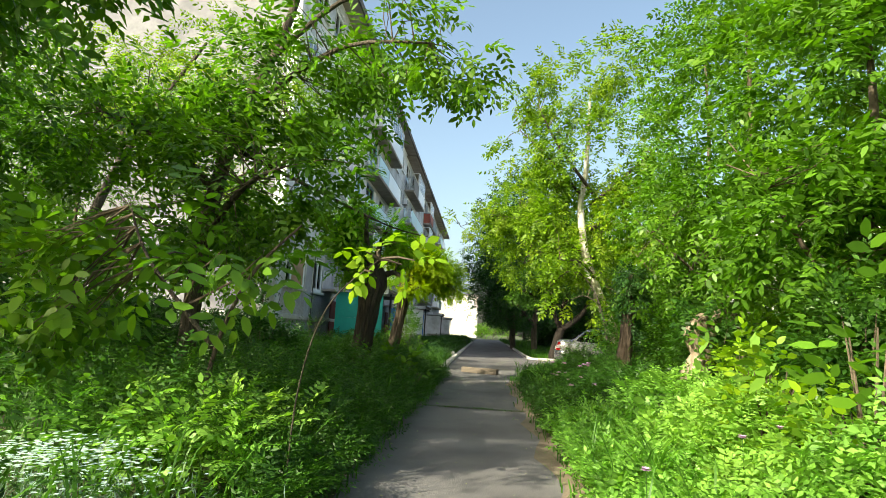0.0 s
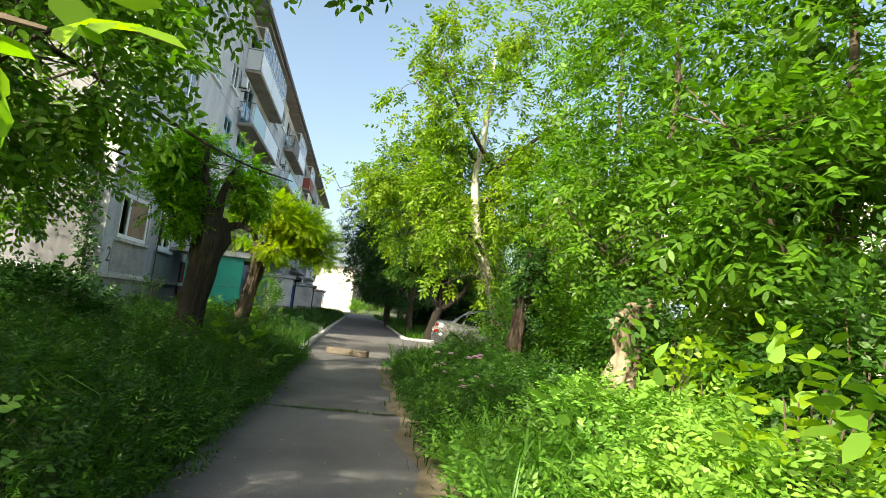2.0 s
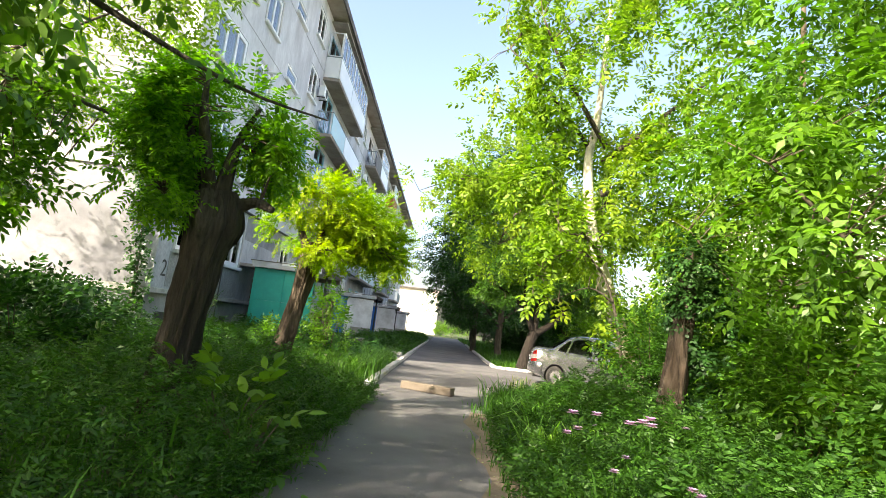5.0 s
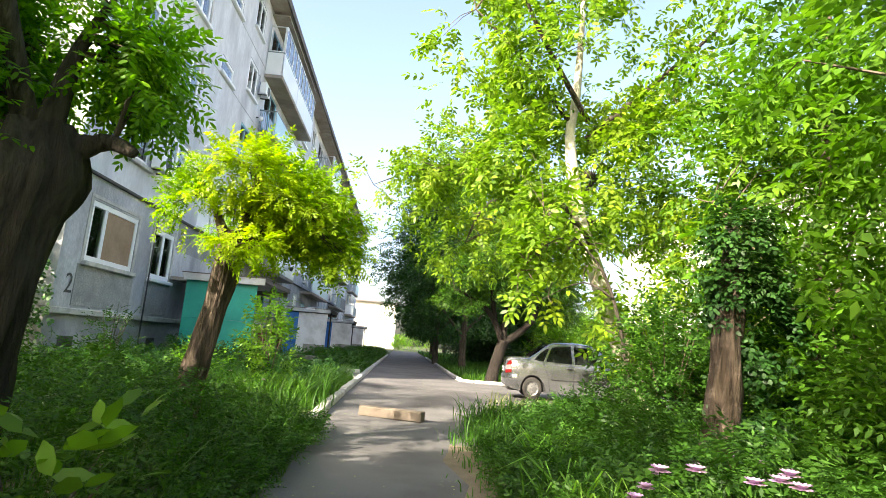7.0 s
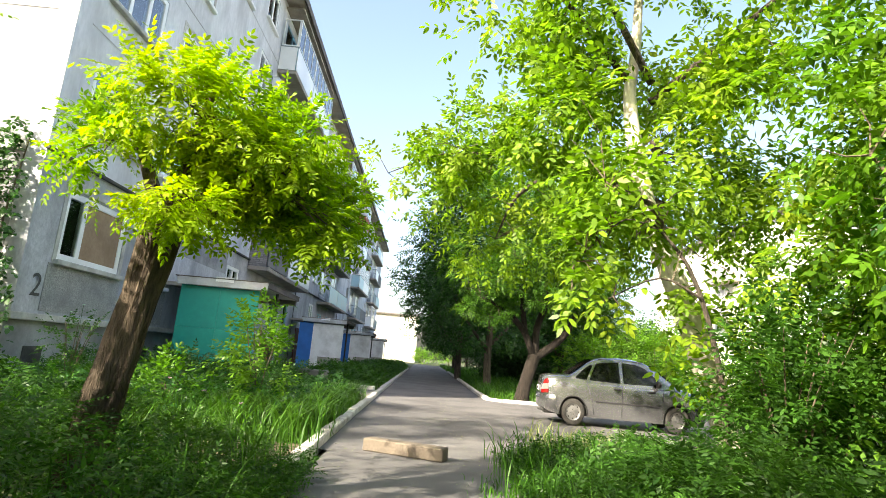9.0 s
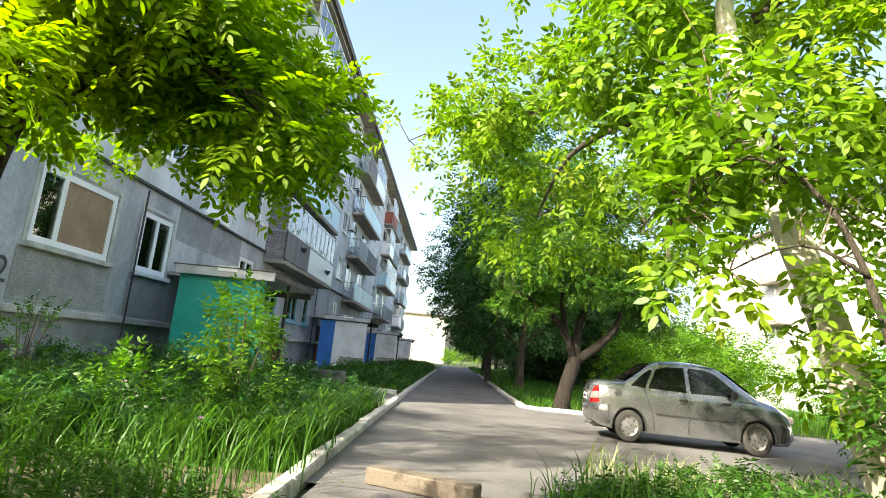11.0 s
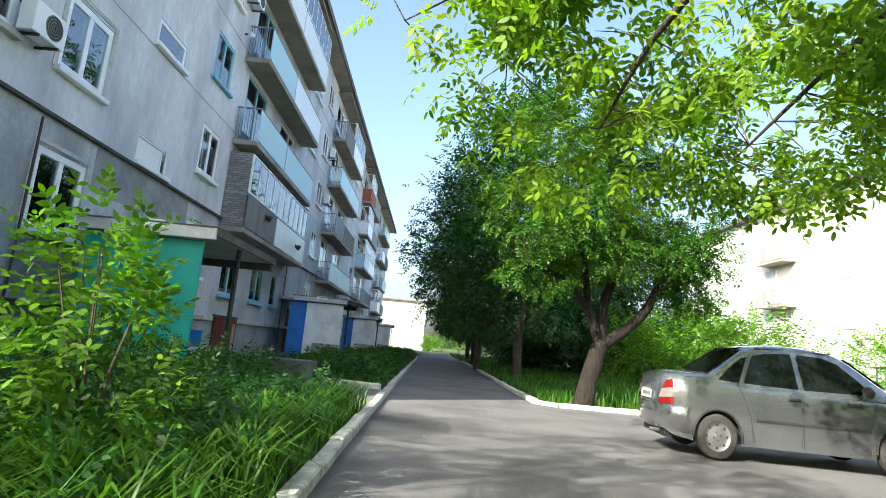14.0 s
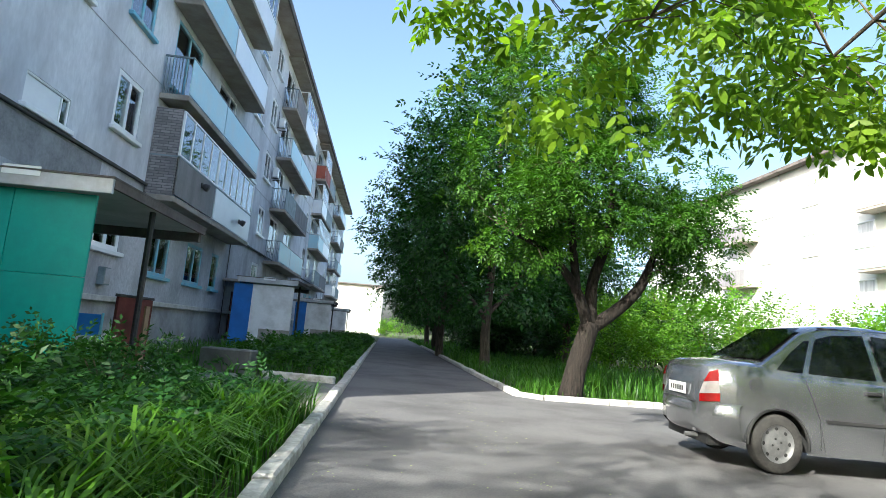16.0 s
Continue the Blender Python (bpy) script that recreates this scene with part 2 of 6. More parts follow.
def brick_wall_mat():
    m, t, p = nodes_of("grey_brick_courses")
    g = t.nodes.new("ShaderNodeNewGeometry")
    sp = t.nodes.new("ShaderNodeSeparateXYZ")
    cb = t.nodes.new("ShaderNodeCombineXYZ")
    t.links.new(g.outputs["Position"], sp.inputs[0])
    t.links.new(sp.outputs[0], cb.inputs[0])
    t.links.new(sp.outputs[2], cb.inputs[1])
    b = t.nodes.new("ShaderNodeTexBrick")
    b.inputs["Scale"].default_value = 1.0
    b.inputs["Brick Width"].default_value, b.inputs["Row Height"].default_value, b.inputs["Mortar Size"].default_value = 0.26, 0.077, 0.008
    b.inputs["Color1"].default_value, b.inputs["Color2"].default_value, b.inputs["Mortar"].default_value = (0.2, 0.18, 0.185, 1), (0.34, 0.31, 0.31, 1), (0.1, 0.1, 0.1, 1)
    t.links.new(cb.outputs[0], b.inputs["Vector"])
    c = noise_tex(t, 2.0)
    t.links.new(mix_rgb(t, ramp(t, c, 0.45, 0.8), b.outputs[0], (0.16, 0.15, 0.155)), p.inputs["Base Color"])
    p.inputs["Roughness"].default_value = 0.9
    bump(t, p, b.outputs[1], -0.6, 0.01)
    return m


M_BRICK = brick_wall_mat()

# ---- mesh helpers ----
def link(name, verts, faces, mat, parent=None, label="", smooth=False):
    me = bpy.data.meshes.new(name)
    me.from_pydata(verts, [], faces)
    if mat:
        me.materials.append(mat)
    if smooth:
        me.polygons.foreach_set("use_smooth", [True] * len(me.polygons))
    ob = new(name, me)
    if parent:
        ob.parent = parent
    if label:
        ob["label"] = label
    return ob


def part(name, bm, mat, parent=None, label="", smooth=False):
    """Links a bmesh as one mesh object under a thing or part."""
    me = bpy.data.meshes.new(name)
    bmesh.ops.recalc_face_normals(bm, faces=bm.faces)
    bm.to_mesh(me)
    bm.free()
    me.materials.append(mat)
    if smooth:
        me.polygons.foreach_set("use_smooth", [True] * len(me.polygons))
    ob = new(name, me)
    if parent:
        ob.parent = parent
    if label:
        ob["label"] = label
    return ob


def same_mesh(name, data, parent, m, label=""):
    ob = new(name, data)
    if parent:
        ob.parent = parent
    ob.matrix_basis = m
    if label:
        ob["label"] = label
    return ob


def thing(name, label, category, at=(0, 0, 0), group="", kind=""):
    ob = new(name)
    ob.location = at
    return tagged(ob, label, category, group, kind)


def add_box(bm, x0, x1, y0, y1, z0, z1, bevel=0.0):
    vs = [bm.verts.new((x, y, z)) for x in (x0, x1) for y in (y0, y1) for z in (z0, z1)]
    fs = [bm.faces.new([vs[i] for i in f]) for f in ((0, 1, 3, 2), (4, 6, 7, 5), (0, 4, 5, 1), (2, 3, 7, 6), (0, 2, 6, 4), (1, 5, 7, 3))]
    if bevel:
        es = list({e for f in fs for e in f.edges})
        bmesh.ops.bevel(bm, geom=es, offset=bevel, segments=1, affect='EDGES', profile=0.5)


def box_bm(*a, bevel=0.0):
    bm = bmesh.new()
    add_box(bm, *a, bevel=bevel)
    return bm


def tube(bm, pts, radii, n=8, ripple=0.0, seed=0):
    """A tapered tube through points, with a furrowed outline where ripple is given."""
    rings = []
    pts = [Vector(p) for p in pts]
    ref = Vector((1, 0.2, 0.1))
    for i, p in enumerate(pts):
        d = (pts[min(i + 1, len(pts) - 1)] - pts[max(i - 1, 0)]).normalized()
        u = d.cross(ref)
        if u.length < 0.1:
            u = d.cross(Vector((0, 1, 0)))
        u.normalize()
        v = d.cross(u)
        ring = []
        for k in range(n):
            a = 2 * math.pi * k / n
            r = radii[i]
            if ripple:
                r *= 1 + ripple * (noise.noise(Vector((math.cos(a) * 2.2 + seed, math.sin(a) * 2.2, p.z * 0.9))) + 0.6 * noise.noise(Vector((math.cos(a) * 6 + seed, math.sin(a) * 6, p.z * 1.6))) + (0.7 * noise.noise(Vector((math.cos(a) * 14 + seed, math.sin(a) * 14, p.z * 2.2))) if n > 20 else 0))
            ring.append(bm.verts.new(p + (u * math.cos(a) + v * math.sin(a)) * r))
        rings.append(ring)
    for a, b in zip(rings, rings[1:]):
        for k in range(n):
            bm.faces.new((a[k], a[(k + 1) % n], b[(k + 1) % n], b[k]))
    bm.faces.new(rings[0][::-1])
    bm.faces.new(rings[-1])


def smooth_path(pts, radii, steps):
    """Catmull-Rom through points and radii."""
    P = [np.array(p, float) for p in pts]
    out, rad = [], []
    for i in range(len(P) - 1):
        p0, p1, p2, p3 = P[max(i - 1, 0)], P[i], P[i + 1], P[min(i + 2, len(P) - 1)]
        for s in range(steps):
            t = s / steps
            out.append(0.5 * (2 * p1 + (p2 - p0) * t + (2 * p0 - 5 * p1 + 4 * p2 - p3) * t * t + (3 * p1 - p0 - 3 * p2 + p3) * t ** 3))
            rad.append(radii[i] * (1 - t) + radii[i + 1] * t)
    out.append(P[-1])
    rad.append(radii[-1])
    return [tuple(o) for o in out], rad


# ---- leaves ----
def unit(a):
    return a / np.maximum(np.linalg.norm(a, axis=1, keepdims=True), 1e-9)


def blades(name, P, D, U, L, W, mat, parent=None, simple=False, fold=0.22, droop=0.18, wide=0.45):
    """One mesh of many leaves: base P, axis D, upper side U, length L, width W."""
    n = len(P)
    D = unit(D)
    Sd = unit(np.cross(D, U))
    N = np.cross(Sd, D)
    L, W = np.asarray(L)[:, None], np.asarray(W)[:, None]
    mid = P + D * L * wide
    if simple:
        V = np.stack([P, mid + Sd * W * 0.5 + N * W * 0.1, P + D * L - N * L * droop, mid - Sd * W * 0.5 + N * W * 0.1], 1).reshape(-1, 3)
        idx = np.arange(n)[:, None] * 4 + np.array([0, 1, 2, 3])
        lt = np.full(n, 4, np.int32)
    else:
        lo, hi = P + D * L * 0.25 + N * W * fold * 0.3, P + D * L * 0.64 + N * W * fold * 0.2 - N * L * droop * 0.35
        V = np.stack([P, lo + Sd * W * 0.4, hi + Sd * W * 0.42, P + D * L - N * L * droop, hi - Sd * W * 0.42, lo - Sd * W * 0.4], 1).reshape(-1, 3)
        idx = np.arange(n)[:, None] * 6 + np.arange(6)
        lt = np.full(n, 6, np.int32)
    me = bpy.data.meshes.new(name)
    me.vertices.add(len(V))
    me.vertices.foreach_set("co", V.astype(np.float32).ravel())
    me.loops.add(idx.size)
    me.loops.foreach_set("vertex_index", idx.astype(np.int32).ravel())
    me.polygons.add(len(lt))
    me.polygons.foreach_set("loop_start", (np.arange(len(lt)) * int(lt[0])).astype(np.int32))
    me.polygons.foreach_set("loop_total", lt)
    me.update(calc_edges=True)
    me.materials.append(mat)
    ob = new(name, me)
    if parent:
        ob.parent = parent
    return tagged(ob, kind="stuff")


def sprays(rng, C, D, length, pairs, leaf, width, spread=1.05):
    """Pinnate leaves: a rachis from each C along D with pairs of leaflets and one at the tip."""
    n = len(C)
    D = unit(D)
    up = np.tile([0, 0, 1.0], (n, 1)) + rng.normal(0, 0.35, (n, 3))
    S = unit(np.cross(D, up))
    N = np.cross(S, D)
    Ps, Ds, Us = [], [], []
    ln = length * rng.uniform(0.7, 1.2, (n, 1))
    for k in range(pairs):
        f = (k + 0.6) / pairs
        base = C + D * ln * f - N * ln * 0.18 * f * f
        for sgn in (-1, 1):
            Ps.append(base)
            Ds.append(D * math.cos(spread) + S * sgn * math.sin(spread) + rng.normal(0, 0.14, (n, 3)) - N * 0.12)
            Us.append(N + rng.normal(0, 0.2, (n, 3)))
    Ps.append(C + D * ln - N * ln * 0.18)
    Ds.append(D - N * 0.3)
    Us.append(N)
    P, Dd, U = np.concatenate(Ps), np.concatenate(Ds), np.concatenate(Us)
    m = len(P)
    sc = rng.uniform(0.7, 1.15, m)
    return P, Dd, U, leaf * sc, width * sc


def crown_points(rng, blobs, n, shell=0.5):
    """Points in a heap of ellipsoids (x, y, z, rx, ry, rz), thinned by a noise so that gaps stay, and the way out from the middle."""
    B = np.array(blobs, float)
    vol = (B[:, 3] * B[:, 4] * B[:, 5]) ** 0.75
    m = int(n * 2.7)
    pick = rng.choice(len(B), m, p=vol / vol.sum())
    d = unit(rng.normal(size=(m, 3)))
    r = (shell + (1 - shell) * rng.random((m, 1))) ** 0.8
    P = B[pick, :3] + d * r * B[pick, 3:] * rng.uniform(0.75, 1.18, (m, 1))
    keep = np.array([0.8 * noise.noise(Vector(p * 0.9)) + 0.8 * noise.noise(Vector(p * 2.4)) for p in P])
    order = np.argsort(-(keep + rng.normal(0, 0.14, len(P))))[:n]
    return P[order], d[order]


def tree(name, label, base, trunk, limbs, blobs, bark, leafmat, n=900, pairs=5, length=0.34, leaf=0.12, width=0.05, simple=False, seed=1, ripple=0.12, twigs=120, shell=0.45, gap=0.0):
    """trunk: (points, radii); limbs: list of the same; blobs: ellipsoids of the crown. All in world metres."""
    rng = np.random.default_rng(seed)
    ob = thing(name, label, "tree", base)
    off = Matrix.Translation(-Vector(base))
    bm = bmesh.new()
    pts, rad = smooth_path(*trunk, 8)
    tube(bm, pts, rad, 44 if ripple > 0.2 else 14, ripple, seed)
    bm.transform(off)
    part("trunk", bm, bark, ob, smooth=True)
    ends = []
    for lp, lr in limbs:
        bm = bmesh.new()
        pts, rad = smooth_path(lp, lr, 4)
        tube(bm, pts, rad, 8, ripple * 0.6, seed)
        bm.transform(off)
        part("limb", bm, M_BARK if bark == M_BARK_PALE else bark, ob, smooth=True)
        ends += pts[2:]
    if not ends:
        ends = smooth_path(*trunk, 6)[0][-4:]
    P, out = crown_points(rng, blobs, n, shell)
    if gap:
        # the sunny side of the stem stays bare of leaves
        T, _ = smooth_path(*trunk, 8)
        T = np.array(T)
        j = np.abs(P[:, 2:3] - T[None, :, 2]).argmin(1)
        bare = (np.abs(P[:, 0] - T[j, 0] + 0.16 * (T[j, 1] - P[:, 1])) < gap) & (P[:, 1] < T[j, 1] + 0.1) & (P[:, 2] > 2.2) & (P[:, 2] < 5.8)
        keep = ~bare | (rng.random(n) < 0.25)
        P, out = P[keep], out[keep]
        n = len(P)
    E = np.array(ends)
    bm = bmesh.new()
    for i in rng.choice(n, min(twigs, n), replace=False):
        j = np.argmin(((E - P[i]) ** 2).sum(1))
        if ((E[j] - P[i]) ** 2).sum() > 1.3 ** 2:
            continue
        a, b = E[j], P[i]
        m = (a + b) / 2 + rng.normal(0, 0.08, 3) * np.linalg.norm(b - a) + np.array([0, 0, 0.06]) * np.linalg.norm(b - a)
        tube(bm, [a, m, b], [0.01, 0.007, 0.003], 4)
    bm.transform(off)
    if twigs:
        tagged(part("twig", bm, M_TWIG, ob), kind="stuff")
    D = out + rng.normal(0, 0.55, (n, 3)) + np.array([0, 0, -0.25])
    P2, D2, U2, L2, W2 = sprays(rng, P, D, length, pairs, leaf, width)
    blades("crown", P2 - np.array(base), D2, U2, L2, W2, leafmat, ob, simple)
    return ob

# ---- ground ----
def sheet(name, x0, x1, y0, y1, z, mat, step, rough, label, category):
    nx, ny = max(2, int((x1 - x0) / step)), max(2, int((y1 - y0) / step))
    vs = [(x0 + (x1 - x0) * i / nx, y0 + (y1 - y0) * j / ny, 0) for j in range(ny + 1) for i in range(nx + 1)]
    vs = [(x, y, z + rough * noise.noise(Vector((x * 0.6, y * 0.6, 0)))) for x, y, _ in vs]
    fs = [(j * (nx + 1) + i, j * (nx + 1) + i + 1, (j + 1) * (nx + 1) + i + 1, (j + 1) * (nx + 1) + i) for j in range(ny) for i in range(nx)]
    return tagged(link(name, vs, fs, mat, smooth=True), label, category, kind="structure")


sheet("ground", -250, 250, -150, 400, -0.06, M_SOIL, 5, 0.03, "green overgrown soil under weeds and lawn", "ground")


def strip(name, pts_l, pts_r, z, mat, label, category):
    vs = [(x, y, z) for x, y in pts_l] + [(x, y, z) for x, y in pts_r]
    n = len(pts_l)
    fs = [(i, n + i, n + i + 1, i + 1) for i in range(n - 1)]
    return tagged(link(name, vs, fs, mat), label, category, kind="structure")


ys = [-12 + 0.4 * i for i in range(73)]
edge = lambda y, s: 0.14 * noise.noise(Vector((y * 0.7, s, 0))) + 0.06 * noise.noise(Vector((y * 2.3, s, 4)))
strip("path", [(-0.85 + edge(y, 1), y) for y in ys], [(0.95 + edge(y, 7) + 0.06 * max(0, y - 11), y) for y in ys], 0.0, M_ASPHALT, "worn grey asphalt footpath with crumbled edges", "path")
# the driveway widens into the parking bay on its far side
strip("road", [(-0.98, 16.0), (-0.98, 16.9), (-0.99, 20), (-1.0, 27.05), (-1.0, 27.5), (-1.03, 45), (-1.05, 60), (-1.1, 98)], [(1.25, 16.0), (14.0, 16.9), (14.0, 20), (14.0, 27.05), (2.3, 27.5), (2.4, 45), (2.5, 60), (2.75, 98)], 0.004, M_ASPHALT, "grey patched asphalt driveway and parking bay between kerbs", "road")


def kerb_run(name, pts, label, mat, width=0.15, height=0.11, seg=1.0):
    """Kerb stones end to end along a line, each a stone of its own."""
    root = thing(name, label, "kerb", (0, 0, 0), kind="structure")
    rng = random.Random(5)
    for (x0, y0), (x1, y1) in zip(pts, pts[1:]):
        d = math.hypot(x1 - x0, y1 - y0)
        n = max(1, round(d / seg))
        a = math.degrees(math.atan2(y1 - y0, x1 - x0))
        for i in range(n):
            t = (i + 0.5) / n
            bm = box_bm(-d / n / 2 + 0.006, d / n / 2 - 0.006, -width / 2, width / 2, -0.12, height, bevel=0.018)
            ob = part("kerb_stone", bm, mat, root)
            ob.matrix_basis = pose(x0 + (x1 - x0) * t, y0 + (y1 - y0) * t, rng.uniform(-0.02, 0.01), rng.uniform(-2, 2), rng.uniform(-1, 1), a + rng.uniform(-0.6, 0.6))
    return root


kerb_run("kerb", [(-1.02, 14.6), (-1.06, 20), (-1.08, 30), (-1.1, 45), (-1.13, 62)], "whitewashed concrete kerb along the lawn", M_KERB)
kerb_run("kerb", [(6.6, 27.0), (4.0, 27.0), (2.75, 27.05), (2.3, 27.5), (2.3, 32), (2.42, 45), (2.55, 62)], "whitewashed concrete kerb round the parking bay corner", M_KERB)

# ---- apartment building ----
FX, Y0, Y1, TOP = -7.21, 19.3, 92.0, 16.0
SILL, STOREY, SEC = 2.45, 2.87, 15.1
openings, win_list = [], []


def hole(y0, y1, z0, z1, kind):
    openings.append((y0, y1, z0, z1))
    win_list.append((y0, y1, z0, z1, kind))


for k in range(5):
    z = SILL + STOREY * k
    hole(20.2, 22.5, z, z + 1.42, "boarded" if k == 0 else "triple")
    hole(23.55, 24.95, z, z + 1.42, "double")
    for s in range(4):
        o = SEC * s
        if k < 4:
            hole(26.5 + o, 27.95 + o, SILL + 2.13 + STOREY * k, SILL + 2.75 + STOREY * k, "panel" if (k == 0 and s == 0) else "small")
        hole(29.6 + o, 30.95 + o, z, z + 1.42, "blue" if (k == 2 and s == 0) else "double")
        if k == 0:
            hole(32.6 + o, 34.2 + o, 2.1, 3.45, "blue")
            hole(35.7 + o, 37.3 + o, 2.1, 3.45, "blue")
            hole(38.4 + o, 39.3 + o, 2.1, 3.45, "blue1")
        else:
            hole(32.4 + o, 34.6 + o, z - 0.65, z + 1.42, "blue" if s == 0 else "door")
            hole(36.6 + o, 38.9 + o, z - 0.65, z + 1.42, "door")
house = thing("apartment_building", "five-storey grey rendered panel block with white windows and balconies", "building", (0, 0, 0))


def pierced_wall(name, x0, x1, ylo, yhi, zlo, zhi, holes, mat, parent):
    """A wall with thickness in x and openings that go through."""
    yc = sorted({ylo, yhi, *[v for h in holes for v in h[:2] if ylo < v < yhi]})
    zc = sorted({zlo, zhi, *[v for h in holes for v in h[2:4] if zlo < v < zhi]})
    solid = [[not any(h[0] < (a + b) / 2 < h[1] and h[2] < (c + d) / 2 < h[3] for h in holes) for c, d in zip(zc, zc[1:])] for a, b in zip(yc, yc[1:])]
    bm = bmesh.new()
    V = {}

    def v(x, y, z):
        key = (x, y, z)
        if key not in V:
            V[key] = bm.verts.new(key)
        return V[key]
    ny, nz = len(yc) - 1, len(zc) - 1
    for i in range(ny):
        for j in range(nz):
            if not solid[i][j]:
                continue
            a, b, c, d = yc[i], yc[i + 1], zc[j], zc[j + 1]
            bm.faces.new((v(x1, a, c), v(x1, b, c), v(x1, b, d), v(x1, a, d)))
            bm.faces.new((v(x0, a, c), v(x0, a, d), v(x0, b, d), v(x0, b, c)))
            for di, dj, q in ((-1, 0, ((a, c), (a, d))), (1, 0, ((b, c), (b, d))), (0, -1, ((a, c), (b, c))), (0, 1, ((a, d), (b, d)))):
                ii, jj = i + di, j + dj
                if 0 <= ii < ny and 0 <= jj < nz and solid[ii][jj]:
                    continue
                (p, r), (s, u) = q
                bm.faces.new((v(x0, p, r), v(x1, p, r), v(x1, s, u), v(x0, s, u)))
    return part(name, bm, mat, parent)


pierced_wall("wall", FX - 0.35, FX, Y0, Y1, 4.4, TOP, [h for h in openings if h[2] > 3.0], M_FACADE, house)
pierced_wall("wall", FX - 0.35, FX - 0.004, Y0, Y1, 1.36, 4.4, [h for h in openings if h[3] < 4.4], M_FACADE_LOW, house)
part("gable_wall", box_bm(FX - 12.0, FX - 0.352, Y0, Y0 + 0.35, -0.1, TOP), M_GABLE, house, "sunlit end wall, its render darkened against the sun")
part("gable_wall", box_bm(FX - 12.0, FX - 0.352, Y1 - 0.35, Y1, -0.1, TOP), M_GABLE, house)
part("back_wall", box_bm(FX - 12.3, FX - 12.002, Y0, Y1, -0.1, TOP), M_FACADE, house)
part("plinth", box_bm(FX - 0.35, FX - 0.06, Y0, Y1, -0.1, 1.36), M_PLINTH, house, "darker grey plinth")
part("plinth_ledge", box_bm(FX - 0.055, FX + 0.06, Y0 - 0.05, Y1, 1.22, 1.36, bevel=0.015), M_LEDGE, house, "flaking white ledge")
# one dark sheet behind all windows, indoor gloom put into its colour
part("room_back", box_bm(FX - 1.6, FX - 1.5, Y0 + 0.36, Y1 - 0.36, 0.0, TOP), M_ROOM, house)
part("roof", box_bm(FX - 12.9, FX + 0.82, Y0 - 0.5, Y1 + 0.5, TOP, TOP + 0.16, bevel=0.02), M_ROOF, house, "projecting concrete eaves slab")
part("roof_edge", box_bm(FX + 0.822, FX + 0.9, Y0 - 0.55, Y1 + 0.55, TOP - 0.02, TOP + 0.3), M_SLATE, house, "dark metal roof edge")
part("corner_strip", box_bm(FX - 0.35, FX + 0.03, Y0 - 0.03, Y0 + 0.45, 4.48, TOP - 0.01), M_FACADE, house)
part("corner_strip", box_bm(FX - 0.35, FX + 0.03, Y0 - 0.03, Y0 + 0.45, 1.37, 4.39), M_FACADE_LOW, house)
for a, b in ((20.02, 22.68), (23.4, 25.1)):
    part("stippled_panel", box_bm(FX - 0.003, FX + 0.014, a, b, 1.42, 2.36, bevel=0.004), M_STIPPLE, house, "patch of coarse stippled render")
part("damp_stain", box_bm(FX - 0.003, FX + 0.003, 25.15, 29.5, 3.5, 4.38), M_DAMP, house, "dark damp patch above the porch")
# shadow line under the wall step, put into the strip's dark colour
part("string_course", box_bm(FX + 0.002, FX + 0.09, Y0 - 0.06, Y1, 4.4, 4.47, bevel=0.01), M_DARK, house, "string course coloured dark as the wall step's shadow line")
part("gable_band", box_bm(FX - 12.0, FX - 0.36, Y0 - 0.06, Y0 - 0.002, 4.34, 4.5), M_LEDGE, house)
part("gable_ledge", box_bm(FX - 12.0, FX - 0.36, Y0 - 0.08, Y0 - 0.002, 1.2, 1.36), M_LEDGE, house, "flaking white ledge")
for k in range(1, 4):
    part("panel_joint", box_bm(FX + 0.001, FX + 0.012, Y0 + 0.5, Y1, 4.43 + STOREY * k, 4.455 + STOREY * k), M_JOINT, house)
    part("panel_joint", box_bm(FX - 12.0, FX - 0.36, Y0 - 0.012, Y0 - 0.001, 4.42 + STOREY * k, 4.46 + STOREY * k), M_JOINT, house)
for y in (23.4, 40.3, 55.4, 70.5):
    bm = bmesh.new()
    tube(bm, [(FX + 0.09, y, 0.4), (FX + 0.09, y, 4.3)], [0.022, 0.022], 6)
    part("cable_pipe", bm, M_IRON, house)
for y, z, w, h in ((19.9, 0.35, 0.55, 0.4), (24.2, 0.4, 0.5, 0.35)):
    part("cellar_grille", box_bm(FX - 0.056, FX - 0.03, y, y + w, z, z + h, bevel=0.01), M_DARK, house)

mesh_store = {}


def frame_bm(w, h, t=0.09, d=0.09):
    """A closed rectangular frame in one piece."""
    bm = bmesh.new()
    q = []
    for x in (-d / 2, d / 2):
        q.append([bm.verts.new((x, y, z)) for y, z in ((0, 0), (w, 0), (w, h), (0, h))])
        q.append([bm.verts.new((x, y, z)) for y, z in ((t, t), (w - t, t), (w - t, h - t), (t, h - t))])
    for i in range(4):
        j = (i + 1) % 4
        for a, b in ((0, 1), (1, 3), (3, 2), (2, 0)):
            bm.faces.new((q[a][i], q[a][j], q[b][j], q[b][i]))
    bmesh.ops.bevel(bm, geom=list(bm.edges), offset=0.007, segments=1, affect='EDGES', profile=0.5)
    return bm


